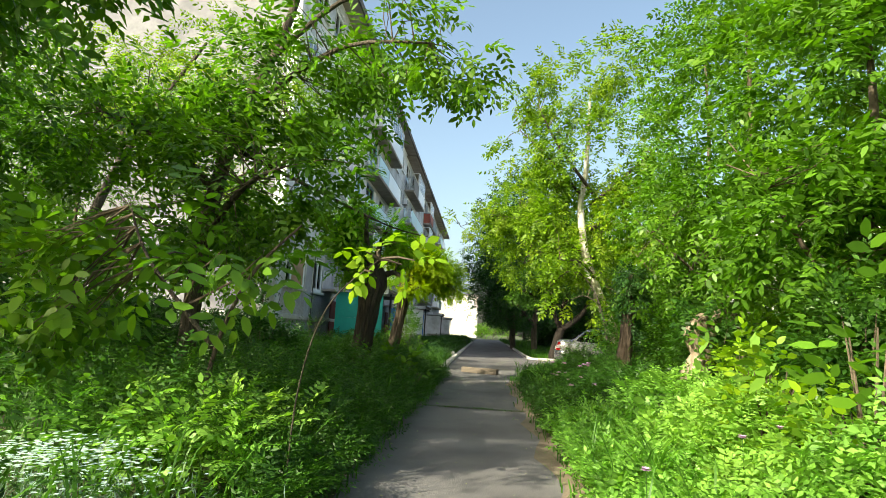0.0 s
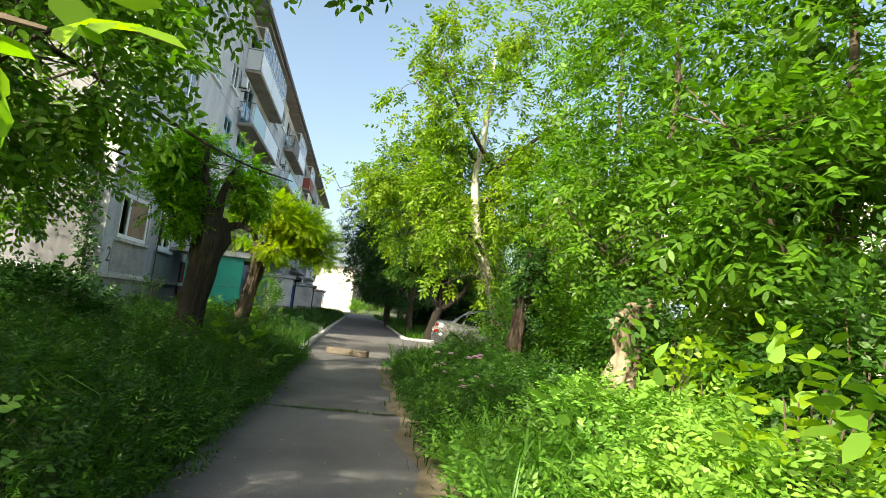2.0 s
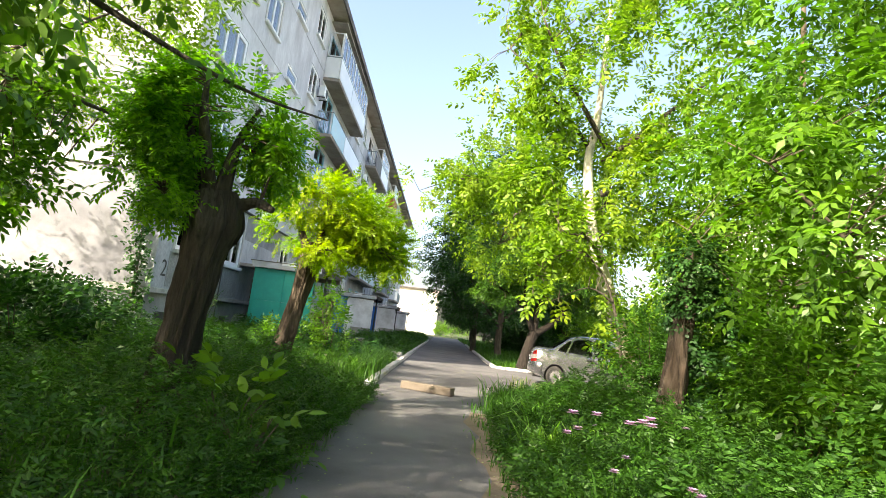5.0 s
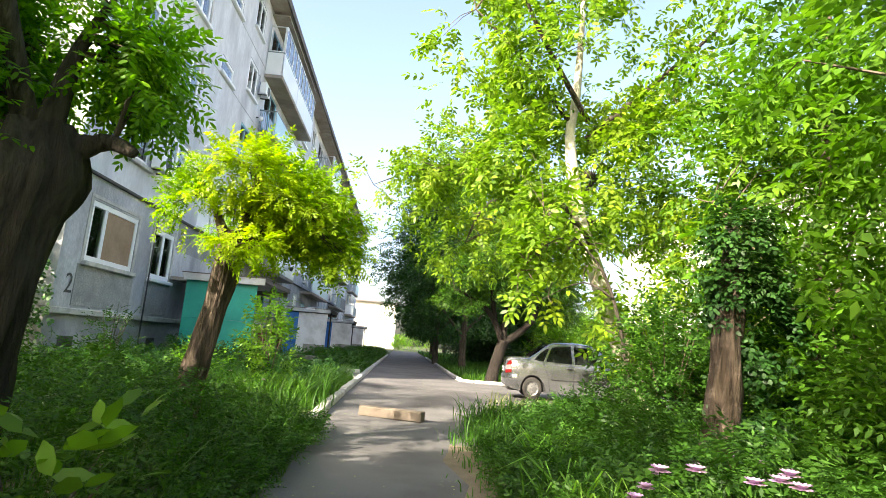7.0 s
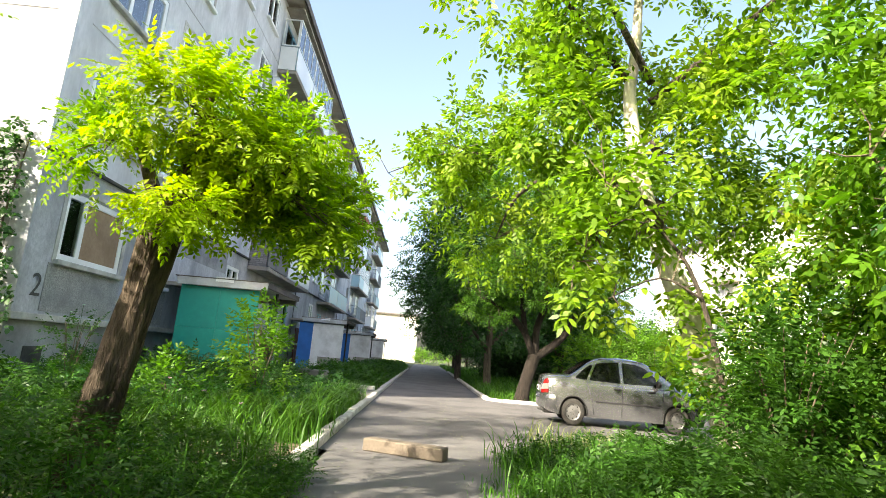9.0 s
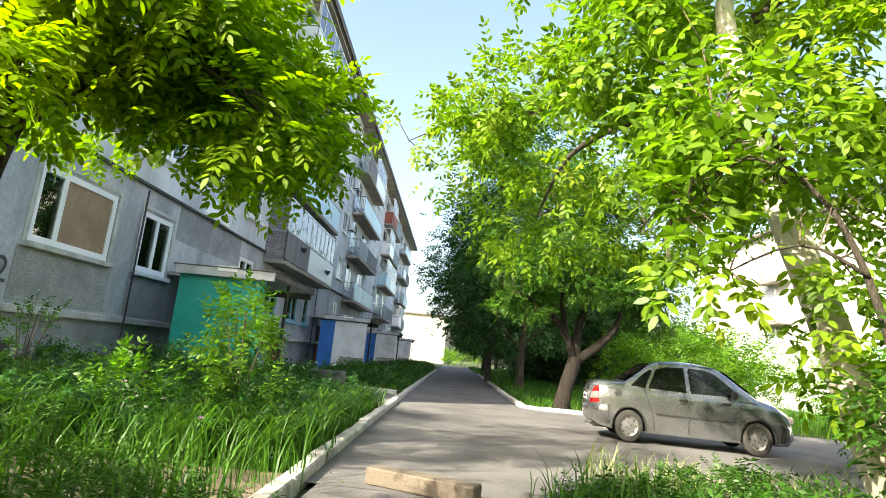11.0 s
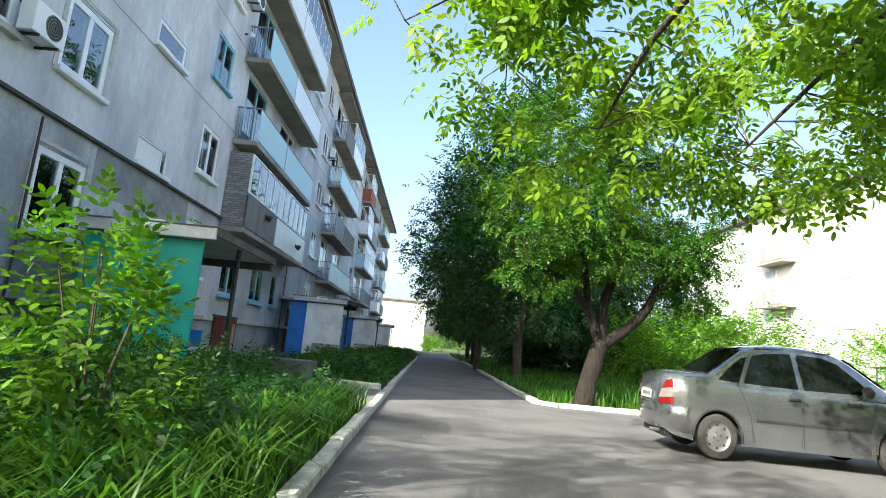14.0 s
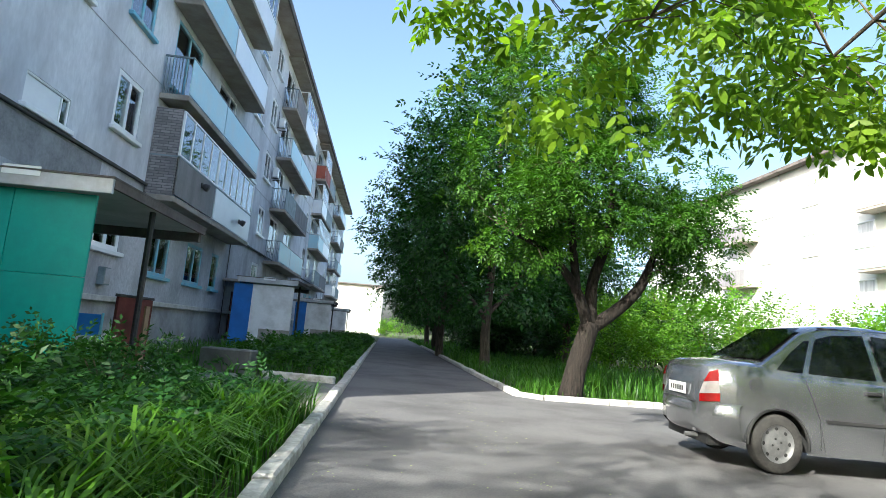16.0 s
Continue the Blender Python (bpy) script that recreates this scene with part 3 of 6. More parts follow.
def window(y0, y1, z0, z1, kind, rng):
    w, h = y1 - y0, z1 - z0
    splits = {"triple": (0.34, 0.67), "boarded": (0.3,), "double": (0.5,), "blue": (0.5,), "blue1": (), "small": (), "panel": (0.82,), "door": (0.62,)}[kind]
    mat = M_BLUEWOOD if kind.startswith("blue") else M_PVC
    if rng.random() < 0.15 and kind == "double" and y0 > 34:
        mat = M_GREYWOOD
    key = (round(w, 2), round(h, 2), kind, mat.name)
    ft = 0.13 if kind in ("double", "triple", "boarded") else 0.1 if kind != "panel" else 0.045
    if key not in mesh_store:
        ob = part("window", frame_bm(w, h, ft), mat, house)
        mesh_store[key] = ob.data
        ob.matrix_basis = pose(FX - 0.06, y0, z0)
    else:
        ob = same_mesh("window", mesh_store[key], house, pose(FX - 0.06, y0, z0))
    for f in splits:
        mk = ("mullion", round(h, 2), ft, mat.name)
        if mk not in mesh_store:
            mesh_store[mk] = part("mullion", box_bm(-0.042, 0.042, -ft / 2, ft / 2, ft - 0.004, h - ft + 0.004, bevel=0.007), mat, ob).data
            mo = ob.children[-1]
        else:
            mo = same_mesh("mullion", mesh_store[mk], ob, Matrix())
        mo.matrix_basis = pose(0, f * w, 0)
    cuts = [0.0, *splits, 1.0]
    for i, (a, b) in enumerate(zip(cuts, cuts[1:])):
        solid = (kind == "boarded" and i == 1) or (kind == "panel" and i == 0)
        pk = ("pane", round((b - a) * w, 3), round(h, 2), solid, kind if solid else "")
        if pk not in mesh_store:
            bm = box_bm(-0.008, 0.008, 0.05, (b - a) * w - 0.03, 0.055, h - 0.055)
            o = part("board" if solid else "pane", bm, (M_BOARD if kind == "boarded" else M_PALEPANEL) if solid else M_GLASS, ob)
            mesh_store[pk] = o.data
        else:
            o = same_mesh("board" if solid else "pane", mesh_store[pk], ob, Matrix())
        o.matrix_basis = pose(0.01, a * w, 0)
        if solid:
            o["label"] = "brown fibreboard sheet" if kind == "boarded" else "off-white panel"
        elif rng.random() < 0.85:
            ck = ("curtain", round((b - a) * w, 3), round(h, 2))
            if ck not in mesh_store:
                bm = bmesh.new()
                n = 14
                ww = (b - a) * w
                top = [bm.verts.new((0.02 * math.sin(j * 1.9), 0.02 + (ww - 0.04) * j / n, h - 0.06)) for j in range(n + 1)]
                bot = [bm.verts.new((0.03 * math.sin(j * 1.9 + 0.3), 0.02 + (ww - 0.04) * j / n, 0.03)) for j in range(n + 1)]
                for j in range(n):
                    bm.faces.new((bot[j], bot[j + 1], top[j + 1], top[j]))
                c = part("curtain", bm, M_CURTAIN, ob, smooth=True)
                mesh_store[ck] = c.data
            else:
                c = same_mesh("curtain", mesh_store[ck], ob, Matrix())
            c.matrix_basis = pose(-0.22, a * w, 0)
    if kind != "door":
        sk = ("sill", round(w, 2), kind.startswith("blue"))
        if sk not in mesh_store:
            s = part("sill", box_bm(0, 0.19, -0.08, w + 0.08, -0.11, -0.005, bevel=0.014), M_BLUEWOOD if kind.startswith("blue") else M_LEDGE if kind == "boarded" else M_PVC, ob)
            mesh_store[sk] = s.data
        else:
            s = same_mesh("sill", mesh_store[sk], ob, Matrix())
        s.matrix_basis = pose(0.0, 0, 0)
    if kind in ("boarded",) or (kind == "double" and y0 < 25):
        sk = ("surround", round(w, 2), round(h, 2))
        for a in ((0.061, 0.078, -0.11, 0.0, -0.05, h + 0.05), (0.061, 0.078, w, w + 0.11, -0.05, h + 0.05), (0.061, 0.078, -0.11, w + 0.11, h + 0.052, h + 0.13)):
            part("reveal_trim", box_bm(*a), M_LEDGE, ob)
    return ob


wr = random.Random(11)
for w_ in win_list:
    window(*w_, wr)


def balcony(y0, y1, zs, panel, glazed, brick=False, out=0.82):
    """A concrete balcony slab with its parapet, and glazing where it is closed in."""
    b = part("balcony", box_bm(FX + 0.004, FX + out, y0, y1, zs - 0.16, zs, bevel=0.015), M_ROOF, house, "concrete balcony with " + ("white glazing" if glazed else "painted parapet"))
    top = zs + 1.08
    part("front_panel", box_bm(FX + out - 0.045, FX + out - 0.012, y0 + 0.03, y1 - 0.03, zs + 0.04, top, bevel=0.006), panel, b)
    bm = bmesh.new()
    add_box(bm, FX + out - 0.07, FX + out - 0.004, y0, y1, top, top + 0.05, bevel=0.01)
    for y in (y0, y1 - 0.05):
        add_box(bm, FX + 0.02, FX + out - 0.072, y, y + 0.05, top, top + 0.045)
    part("handrail", bm, M_STEELRAIL, b)
    if brick:
        part("side_wall", box_bm(FX + 0.004, FX + out - 0.08, y0 + 0.01, y0 + 0.13, zs + 0.002, zs + 2.45), M_BRICK, b, "grey brick side wall")
    elif glazed:
        part("side_panel", box_bm(FX + 0.02, FX + out - 0.08, y0 + 0.01, y0 + 0.04, zs + 0.02, top - 0.002), panel, b)
    else:
        for i in range(8):
            bm = box_bm(FX + 0.06 + i * 0.085, FX + 0.078 + i * 0.085, y0 + 0.012, y0 + 0.03, zs + 0.002, top - 0.001)
            part("baluster", bm, M_STEELRAIL, b)
    if glazed:
        n = max(3, round((y1 - y0) / 0.85))
        f = part("glazing_frame", frame_bm(y1 - y0, 1.28, 0.055, 0.06), M_PVC, b)
        for i in range(1, n):
            part("mullion", box_bm(-0.027, 0.027, (y1 - y0) * i / n - 0.027, (y1 - y0) * i / n + 0.027, 0.05, 1.23), M_PVC, b).matrix_basis = pose(FX + out - 0.04, y0, top + 0.055)
        f.matrix_basis = pose(FX + out - 0.04, y0, top + 0.055)
        for i in range(n):
            ww = (y1 - y0) / n
            part("glazing_pane", box_bm(FX + out - 0.045, FX + out - 0.035, y0 + i * ww + 0.03, y0 + (i + 1) * ww - 0.03, top + 0.1, top + 1.29), M_GLASS, b)
        if not brick:
            part("side_glazing", frame_bm(0.7, 1.28, 0.05, 0.05), M_PVC, b).matrix_basis = pose(FX + 0.04, y0 + 0.03, top + 0.055, 0, 0, -90) @ pose(0, 0, 0)
    return b


P_GREY, P_BLUE, P_WHITE, P_RED, P_WOOD = M_STEELRAIL, M_BLUEGLASSPANEL, M_PALEPANEL, M_REDPANEL, M_GREYWOOD
plan = {0: (((P_WOOD, True, True), (P_WHITE, True, False)), ((P_BLUE, False, False), (P_BLUE, False, False)), ((P_BLUE, False, False), (P_WHITE, False, False)), ((P_WHITE, True, False), (P_WHITE, True, False))),
        1: (((P_BLUE, False, False), (P_BLUE, False, False)), ((P_GREY, False, False), (P_WOOD, False, False)), ((P_BLUE, False, False), (P_BLUE, False, False)), ((P_WOOD, False, False), (P_WHITE, True, False))),
        2: (((P_GREY, False, False), (P_WOOD, False, False)), ((P_BLUE, True, False), (P_WHITE, True, False)), ((P_WHITE, True, False), (P_GREY, False, False)), ((P_RED, True, False), (P_GREY, False, False))),
        3: (((P_WHITE, True, False), (P_GREY, False, False)), ((P_GREY, False, False), (P_BLUE, False, False)), ((P_WHITE, False, False), (P_WOOD, False, False)), ((P_BLUE, False, False), (P_WHITE, False, False)))}
for s, floors in plan.items():
    for k, pair in enumerate(floors):
        zs = 4.2 + STOREY * k
        if zs + 2.4 > TOP:
            continue
        for (a, b), (mat, gl, br) in zip(((31.8, 35.2), (35.24, 40.1)), pair):
            balcony(a + SEC * s, b + SEC * s, zs, mat, gl, brick=br)
    part("balcony_roof", box_bm(FX + 0.01, FX + 0.8, 31.8 + SEC * s, 40.1 + SEC * s, TOP - 0.27, TOP - 0.2), M_ROOF, house)


def porch(yf, wall, label, back=3.5):
    """An entrance porch: a side wall of painted sheet, a white wall, a slab roof with a pale fascia and a post."""
    root = thing("entrance_porch", label, "porch", (-5.1, yf, 0), group="entrance porches")
    o = Matrix.Translation((5.1, -yf, 0))

    def put(name, bm, mat, lab=""):
        bm.transform(o)
        return part(name, bm, mat, root, lab)
    if wall == M_TEAL:
        for a, b in ((-6.08, -5.1), (-5.095, -4.12)):
            put("wall_sheet", box_bm(a, b, yf, yf + 0.04, 0.02, 1.42, bevel=0.004), wall, "teal painted steel sheet")
            put("wall_sheet", box_bm(a, b, yf - 0.004, yf + 0.036, 1.424, 2.46, bevel=0.004), wall, "teal painted steel sheet")
    else:
        put("door_panel", box_bm(-6.3, -5.6, yf, yf + 0.05, 0.02, 2.42, bevel=0.005), wall, "blue painted sheet")
        put("side_wall", box_bm(-5.595, -4.05, yf, yf + 0.12, 0.02, 2.42), M_WHITEWASH, "whitewashed wall")
        put("wall_stain", box_bm(-5.2, -4.05, yf - 0.006, yf - 0.001, 0.02, 0.75), M_KERB_RAW)
    bm = bmesh.new()
    add_box(bm, -6.2, -3.93, yf - 0.1, yf + back, 2.56, 2.66, bevel=0.01)
    put("roof_slab", bm, M_SLAB)
    put("roof_sheet", box_bm(-6.22, -3.88, yf - 0.16, yf + back + 0.04, 2.665, 2.69), M_SLATE)
    put("fascia", box_bm(-6.15, -3.89, yf - 0.15, yf - 0.103, 2.47, 2.664, bevel=0.006), M_ZINC, "bent pale metal fascia")
    put("fascia", box_bm(-5.2, -4.75, yf - 0.158, yf - 0.152, 2.6, 2.72), M_PALEPANEL)
    bm = bmesh.new()
    tube(bm, [(-4.05, yf + 1.5, 0), (-4.05, yf + 1.5, 2.56)], [0.045, 0.045], 8)
    put("post", bm, M_IRON)
    put("side_sheet", box_bm(-6.12, -6.085, yf + 0.045, yf + back, 0.02, 2.55), wall)
    put("back_slab", box_bm(-7.18, -6.21, yf + 1.5, yf + back, 2.56, 2.66), M_ROOF)
    put("roof_edge", box_bm(-3.93, -3.885, yf - 0.1, yf + back, 2.55, 2.664), M_SLATE)
    put("beam", box_bm(-6.1, -3.95, yf + back - 0.16, yf + back - 0.02, 2.4, 2.559), M_SLATE)
    return root


porch(23.5, M_TEAL, "entrance porch of teal painted sheet metal under a slab roof")
for s in (1, 2, 3):
    porch(23.5 + SEC * s, M_BLUE, "entrance porch with blue door panel and whitewashed wall")
for s in range(4):
    d = part("entrance_door", box_bm(FX + 0.003, FX + 0.05, 26.6 + SEC * s, 27.7 + SEC * s, 0.1, 2.2, bevel=0.01), M_RUST, house)
    part("entry_step", box_bm(FX + 0.0, -4.1, 26.2 + SEC * s, 27.75 + SEC * s, -0.1, 0.12, bevel=0.01), M_KERB_RAW, house)


def bench_panel():
    """Maroon sheet and leaning boards beside the porch."""
    root = thing("maroon_panel", "maroon painted metal panel standing under the porch", "panel", (-4.2, 25.3, 0))
    part("sheet", box_bm(-0.02, 0.02, -0.65, 0.55, 0.0, 1.25, bevel=0.005), M_RUST, root)
    part("edge_rail", box_bm(-0.035, 0.035, -0.66, 0.56, 1.252, 1.29, bevel=0.005), M_IRON, root)
    part("brace", box_bm(0.022, 0.05, 0.25, 0.4, 0.0, 1.15), M_BOARD, root, "pale plank")


bench_panel()


def blue_chair():
    root = thing("chair", "worn blue painted wooden chair standing under the porch", "chair", (-4.4, 24.35, 0))
    root.rotation_euler = (0, 0, radians(-60))
    for x in (-0.19, 0.15):
        for y in (-0.18, 0.18):
            part("leg", box_bm(x, x + 0.035, y - 0.017, y + 0.017, -0.02, 0.44), M_BLUEWOOD, root)
    part("seat", box_bm(-0.21, 0.21, -0.21, 0.21, 0.442, 0.475, bevel=0.01), M_BLUEWOOD, root)
    for y in (-0.18, 0.18):
        part("back_post", box_bm(-0.205, -0.17, y - 0.017, y + 0.017, 0.477, 1.0, bevel=0.005), M_BLUEWOOD, root)
    part("backrest", box_bm(-0.2, -0.178, -0.16, 0.16, 0.68, 0.98, bevel=0.006), M_BLUE, root, "darker blue back board")


blue_chair()


def chair(at, turn):
    root = thing("chair", "old blue kitchen chair with slatted back under the porch", "chair", at)
    root.rotation_euler = (0, 0, radians(turn))
    part("seat", box_bm(-0.2, 0.2, -0.2, 0.2, 0.43, 0.47, bevel=0.01), M_BLUEWOOD, root)
    for x in (-0.18, 0.14):
        for y in (-0.18, 0.14):
            part("leg", box_bm(x, x + 0.04, y, y + 0.04, 0, 0.429), M_BLUEWOOD, root)
    for x in (-0.18, 0.14):
        part("back_post", box_bm(x, x + 0.04, 0.16, 0.195, 0.472, 1.0), M_BLUEWOOD, root)
    for z in (0.62, 0.84):
        part("back_slat", box_bm(-0.138, 0.138, 0.165, 0.185, z, z + 0.12), M_BLUEWOOD, root)


chair((-4.75, 24.1, 0.0), 20)


def air_conditioner(y, z):
    root = thing("air_conditioner", "white wall-mounted air conditioner unit on iron brackets", "air conditioner", (FX, y, z), group="air conditioners on the facade")
    part("casing", box_bm(0.1, 0.38, -0.36, 0.36, 0, 0.52, bevel=0.015), M_PVC, root)
    bm = bmesh.new()
    for r in (0.2, 0.15, 0.1, 0.05):
        pts = [(0.385, 0.08 + r * math.cos(a * math.pi / 8), 0.26 + r * math.sin(a * math.pi / 8)) for a in range(17)]
        tube(bm, pts, [0.007] * 17, 4)
    part("fan_grille", bm, M_STEELRAIL, root)
    bm = bmesh.new()
    bmesh.ops.create_circle(bm, cap_ends=True, radius=0.21, segments=20, matrix=pose(0.3805, 0.08, 0.26, 0, 90, 0))
    part("fan_opening", bm, M_DARK, root)
    for dy in (-0.25, 0.22):
        part("bracket", box_bm(0.003, 0.4, dy, dy + 0.03, -0.045, -0.003), M_IRON, root)
    bm = bmesh.new()
    tube(bm, *smooth_path([(0.1, -0.3, 0.4), (0.06, -0.38, 0.55), (0.04, -0.36, 0.75), (0.01, -0.33, 0.85)], [0.015] * 4, 4), 6)
    part("hose", bm, M_DARK, root)


air_conditioner(22.75, 5.35)
air_conditioner(31.45, 11.55)
air_conditioner(46.6, 8.6)
air_conditioner(46.6, 11.4)
lampw = thing("wall_lamp", "small white security lamp on the facade", "lamp", (FX, 31.45, 10.5))
bm = bmesh.new()
bmesh.ops.create_uvsphere(bm, u_segments=12, v_segments=8, radius=0.11, matrix=pose(0.22, 0, 0))
part("globe", bm, M_PVC, lampw, smooth=True)
part("arm", box_bm(0.003, 0.13, -0.02, 0.02, 0.02, 0.06), M_IRON, lampw)
# small dark horn-shaped fixture of unknown use; it gives no light
def balcony_lamp(y, z):
    root = thing("balcony_lamp", "small black horn-shaped fixture on a balcony front", "lamp", (FX + 0.812, y, z), group="lamps on the balcony fronts")
    bm = bmesh.new()
    tube(bm, [(0.02, 0, 0), (0.1, 0, -0.03), (0.2, 0, -0.08)], [0.05, 0.1, 0.12], 12)
    part("shade", bm, M_IRON, root, smooth=True)
    part("bracket", box_bm(-0.02, 0.03, -0.06, 0.06, -0.08, 0.08, bevel=0.01), M_IRON, root)


balcony_lamp(33.8, 5.0)
balcony_lamp(38.4, 4.75)
meter = thing("meter_box", "small grey meter box on the wall under the porch", "meter box", (FX, 30.3, 1.6))
part("casing", box_bm(0.0, 0.16, -0.16, 0.16, 0, 0.42, bevel=0.012), M_STEELRAIL, meter)
part("door", box_bm(0.162, 0.175, -0.13, 0.13, 0.03, 0.39, bevel=0.004), M_ZINC, meter, "pale metal door")
stub = thing("vent_pipe", "short pale vent pipe sticking out of the facade", "pipe", (FX, 24.6, 9.6))
bm = bmesh.new()
tube(bm, [(0.002, 0, 0), (0.36, 0, 0)], [0.055, 0.055], 10)
part("pipe", bm, M_PVC, stub)
fc = bpy.data.curves.new("house_number", 'FONT')
fc.body, fc.size, fc.extrude = "2", 0.62, 0.002
num = new("house_number", fc)
num.data.materials.append(M_DARK)
num.matrix_world = pose(FX + 0.036, 19.5, 1.68, 90, 0, 90)
num_me = bpy.data.meshes.new_from_object(num.evaluated_get(bpy.context.evaluated_depsgraph_get()))
bpy.data.objects.remove(num)
num = tagged(new("house_number", num_me), "dark hand-painted digit two on grey wall", "house number")
num.matrix_world = pose(FX + 0.036, 19.62, 1.68, 90, 0, 90)

# ---- other buildings ----
def plain_block(name, label, x0, x1, y0, y1, top, face_axis, storeys, cols, mat, sign, first=1.2, wh=1.4, ww=1.4):
    """A far building: walls, roof, rows of windows on the face that is seen."""
    root = thing(name, label, "building", ((x0 + x1) / 2, (y0 + y1) / 2, 0))
    off = Matrix.Translation((-(x0 + x1) / 2, -(y0 + y1) / 2, 0))
    bm = box_bm(x0, x1, y0, y1, -0.1, top)
    bm.transform(off)
    part("wall", bm, mat, root)
    bm = box_bm(x0 - 0.6, x1 + 0.6, y0 - 0.6, y1 + 0.6, top + 0.002, top + 0.2)
    bm.transform(off)
    part("roof", bm, M_SLATE, root)
    for k in range(storeys):
        for i in range(cols):
            z = first + (top - 0.8) / storeys * k
            if face_axis == 'x':
                y = y0 + (y1 - y0) * (i + 0.5) / cols
                bm = frame_bm(ww, wh, 0.08, 0.08)
                bm.transform(off @ pose(x0 - 0.03, y - ww / 2, z))
                w = part("window", bm, M_PVC, root)
                bm = box_bm(x0 - 0.02, x0 - 0.004, y - ww / 2 + 0.08, y + ww / 2 - 0.08, z + 0.08, z + wh - 0.08)
            else:
                x = x0 + (x1 - x0) * (i + 0.5) / cols
                bm = frame_bm(ww, wh, 0.08, 0.08)
                bm.transform(off @ pose(x + ww / 2, y0 - 0.03, z, 0, 0, 90))
                w = part("window", bm, M_PVC, root)
                bm = box_bm(x - ww / 2 + 0.08, x + ww / 2 - 0.08, y0 - 0.02, y0 - 0.004, z + 0.08, z + wh - 0.08)
            bm.transform(off)
            part("pane", bm, M_CURTAIN, w)
    return root


M_CREAM = surface("sunlit_cream_render", (0.7, 0.67, 0.6), (0.75, 0.72, 0.65), 6, 0.3, 0.9, 0.1, stain=(0.64, 0.61, 0.55))
M_WHITEBLOCK = surface("white_brick_facade", (0.72, 0.7, 0.66), (0.78, 0.76, 0.72), 6, 0.3, 0.9, 0.1, stain=(0.66, 0.64, 0.6))
rb = plain_block("apartment_building", "long white-brick apartment block in full sun", 24.0, 36.0, 26.0, 68.0, 13.0, 'x', 4, 11, M_WHITEBLOCK, -1)
for y in (49.6, 33.0):
    bm = bmesh.new()
    tube(bm, [(23.9 - 30, y - 47, 0.0), (23.9 - 30, y - 47, 12.9)], [0.06, 0.06], 6)
    part("downpipe", bm, M_ZINC, rb)
for y, z, m in ((41.0, 6.0, M_BLUEGLASSPANEL), (41.0, 9.1, M_PALEPANEL), (53.3, 6.0, M_GREYWOOD), (53.3, 9.1, M_GREYWOOD), (41.0, 3.0, M_BLUEGLASSPANEL), (30.0, 6.0, M_PALEPANEL), (30.0, 9.1, M_PALEPANEL)):
    bb = part("balcony", box_bm(23.0 - 30, 24.0 - 30, y - 1.6 - 47, y + 1.6 - 47, z - 0.15, z), M_ROOF, rb)
    part("front_panel", box_bm(22.96 - 30, 22.995 - 30, y - 1.6 - 47, y + 1.6 - 47, z, z + 1.0), m, bb)
plain_block("house", "low cream two-storey house at the end of the driveway", -14.0, -1.6, 126.0, 138.0, 9.2, 'y', 2, 5, M_CREAM, -1, 2.0, 1.8, 1.3)

# ---- trees ----
tree("tree", "walnut tree with dark leaning trunk among weeds", (-4.25, 8.3, 0),
     ([(-4.3, 8.3, -0.1), (-4.22, 8.2, 1.2), (-4.1, 8.1, 2.4), (-3.8, 8.1, 4.05), (-3.2, 8.0, 5.4), (-2.9, 8, 6.6)], [0.16, 0.13, 0.12, 0.1, 0.07, 0.04]),
     [([(-4.0, 8.1, 3.0), (-4.8, 7.8, 3.7), (-5.8, 7.6, 4.1)], [0.07, 0.05, 0.02]), ([(-3.85, 8.1, 3.9), (-2.9, 7.4, 4.4), (-1.8, 6.8, 4.7), (-0.7, 6.5, 4.6)], [0.07, 0.05, 0.03, 0.012]),
      ([(-4.1, 8.1, 2.3), (-3.2, 7.3, 2.9), (-2.4, 6.6, 3.0)], [0.06, 0.04, 0.015]), ([(-3.4, 8.0, 5.0), (-2.2, 7.6, 5.8), (-1.0, 7.4, 6.0)], [0.05, 0.035, 0.012]), ([(-3.85, 8.1, 3.7), (-2.6, 8.7, 3.2), (-1.5, 9.0, 2.75), (-0.8, 9.1, 2.6)], [0.04, 0.025, 0.014, 0.006]), ([(-4.1, 8.1, 2.6), (-4.4, 9.6, 3.0), (-3.9, 10.8, 3.1), (-3.3, 11.5, 3.0)], [0.06, 0.045, 0.025, 0.008])],
     [(-4.6, 7.6, 2.6, 1.9, 1.5, 1.1), (-3.0, 7.2, 3.1, 1.6, 1.4, 0.9), (-5.2, 7.2, 3.5, 1.0, 1.0, 0.7), (-3.2, 7.8, 4.5, 1.9, 1.4, 0.9), (-1.6, 7.0, 5.0, 1.3, 1.0, 0.8), (-0.4, 6.5, 4.5, 0.8, 0.7, 0.5), (-1.3, 9.0, 2.7, 0.3, 0.2, 0.06), (-4.4, 9.8, 3.0, 0.9, 0.8, 0.5), (-3.8, 10.8, 2.9, 0.7, 0.6, 0.4), (-5.0, 10.8, 2.1, 0.9, 0.8, 0.5), (-4.4, 10.6, 2.2, 0.7, 0.6, 0.4), (-4.8, 11.0, 3.6, 0.8, 0.7, 0.4)],
     M_BARK, L_WALNUT, n=3100, pairs=3, length=0.3, leaf=0.125, width=0.058, seed=2, twigs=260)
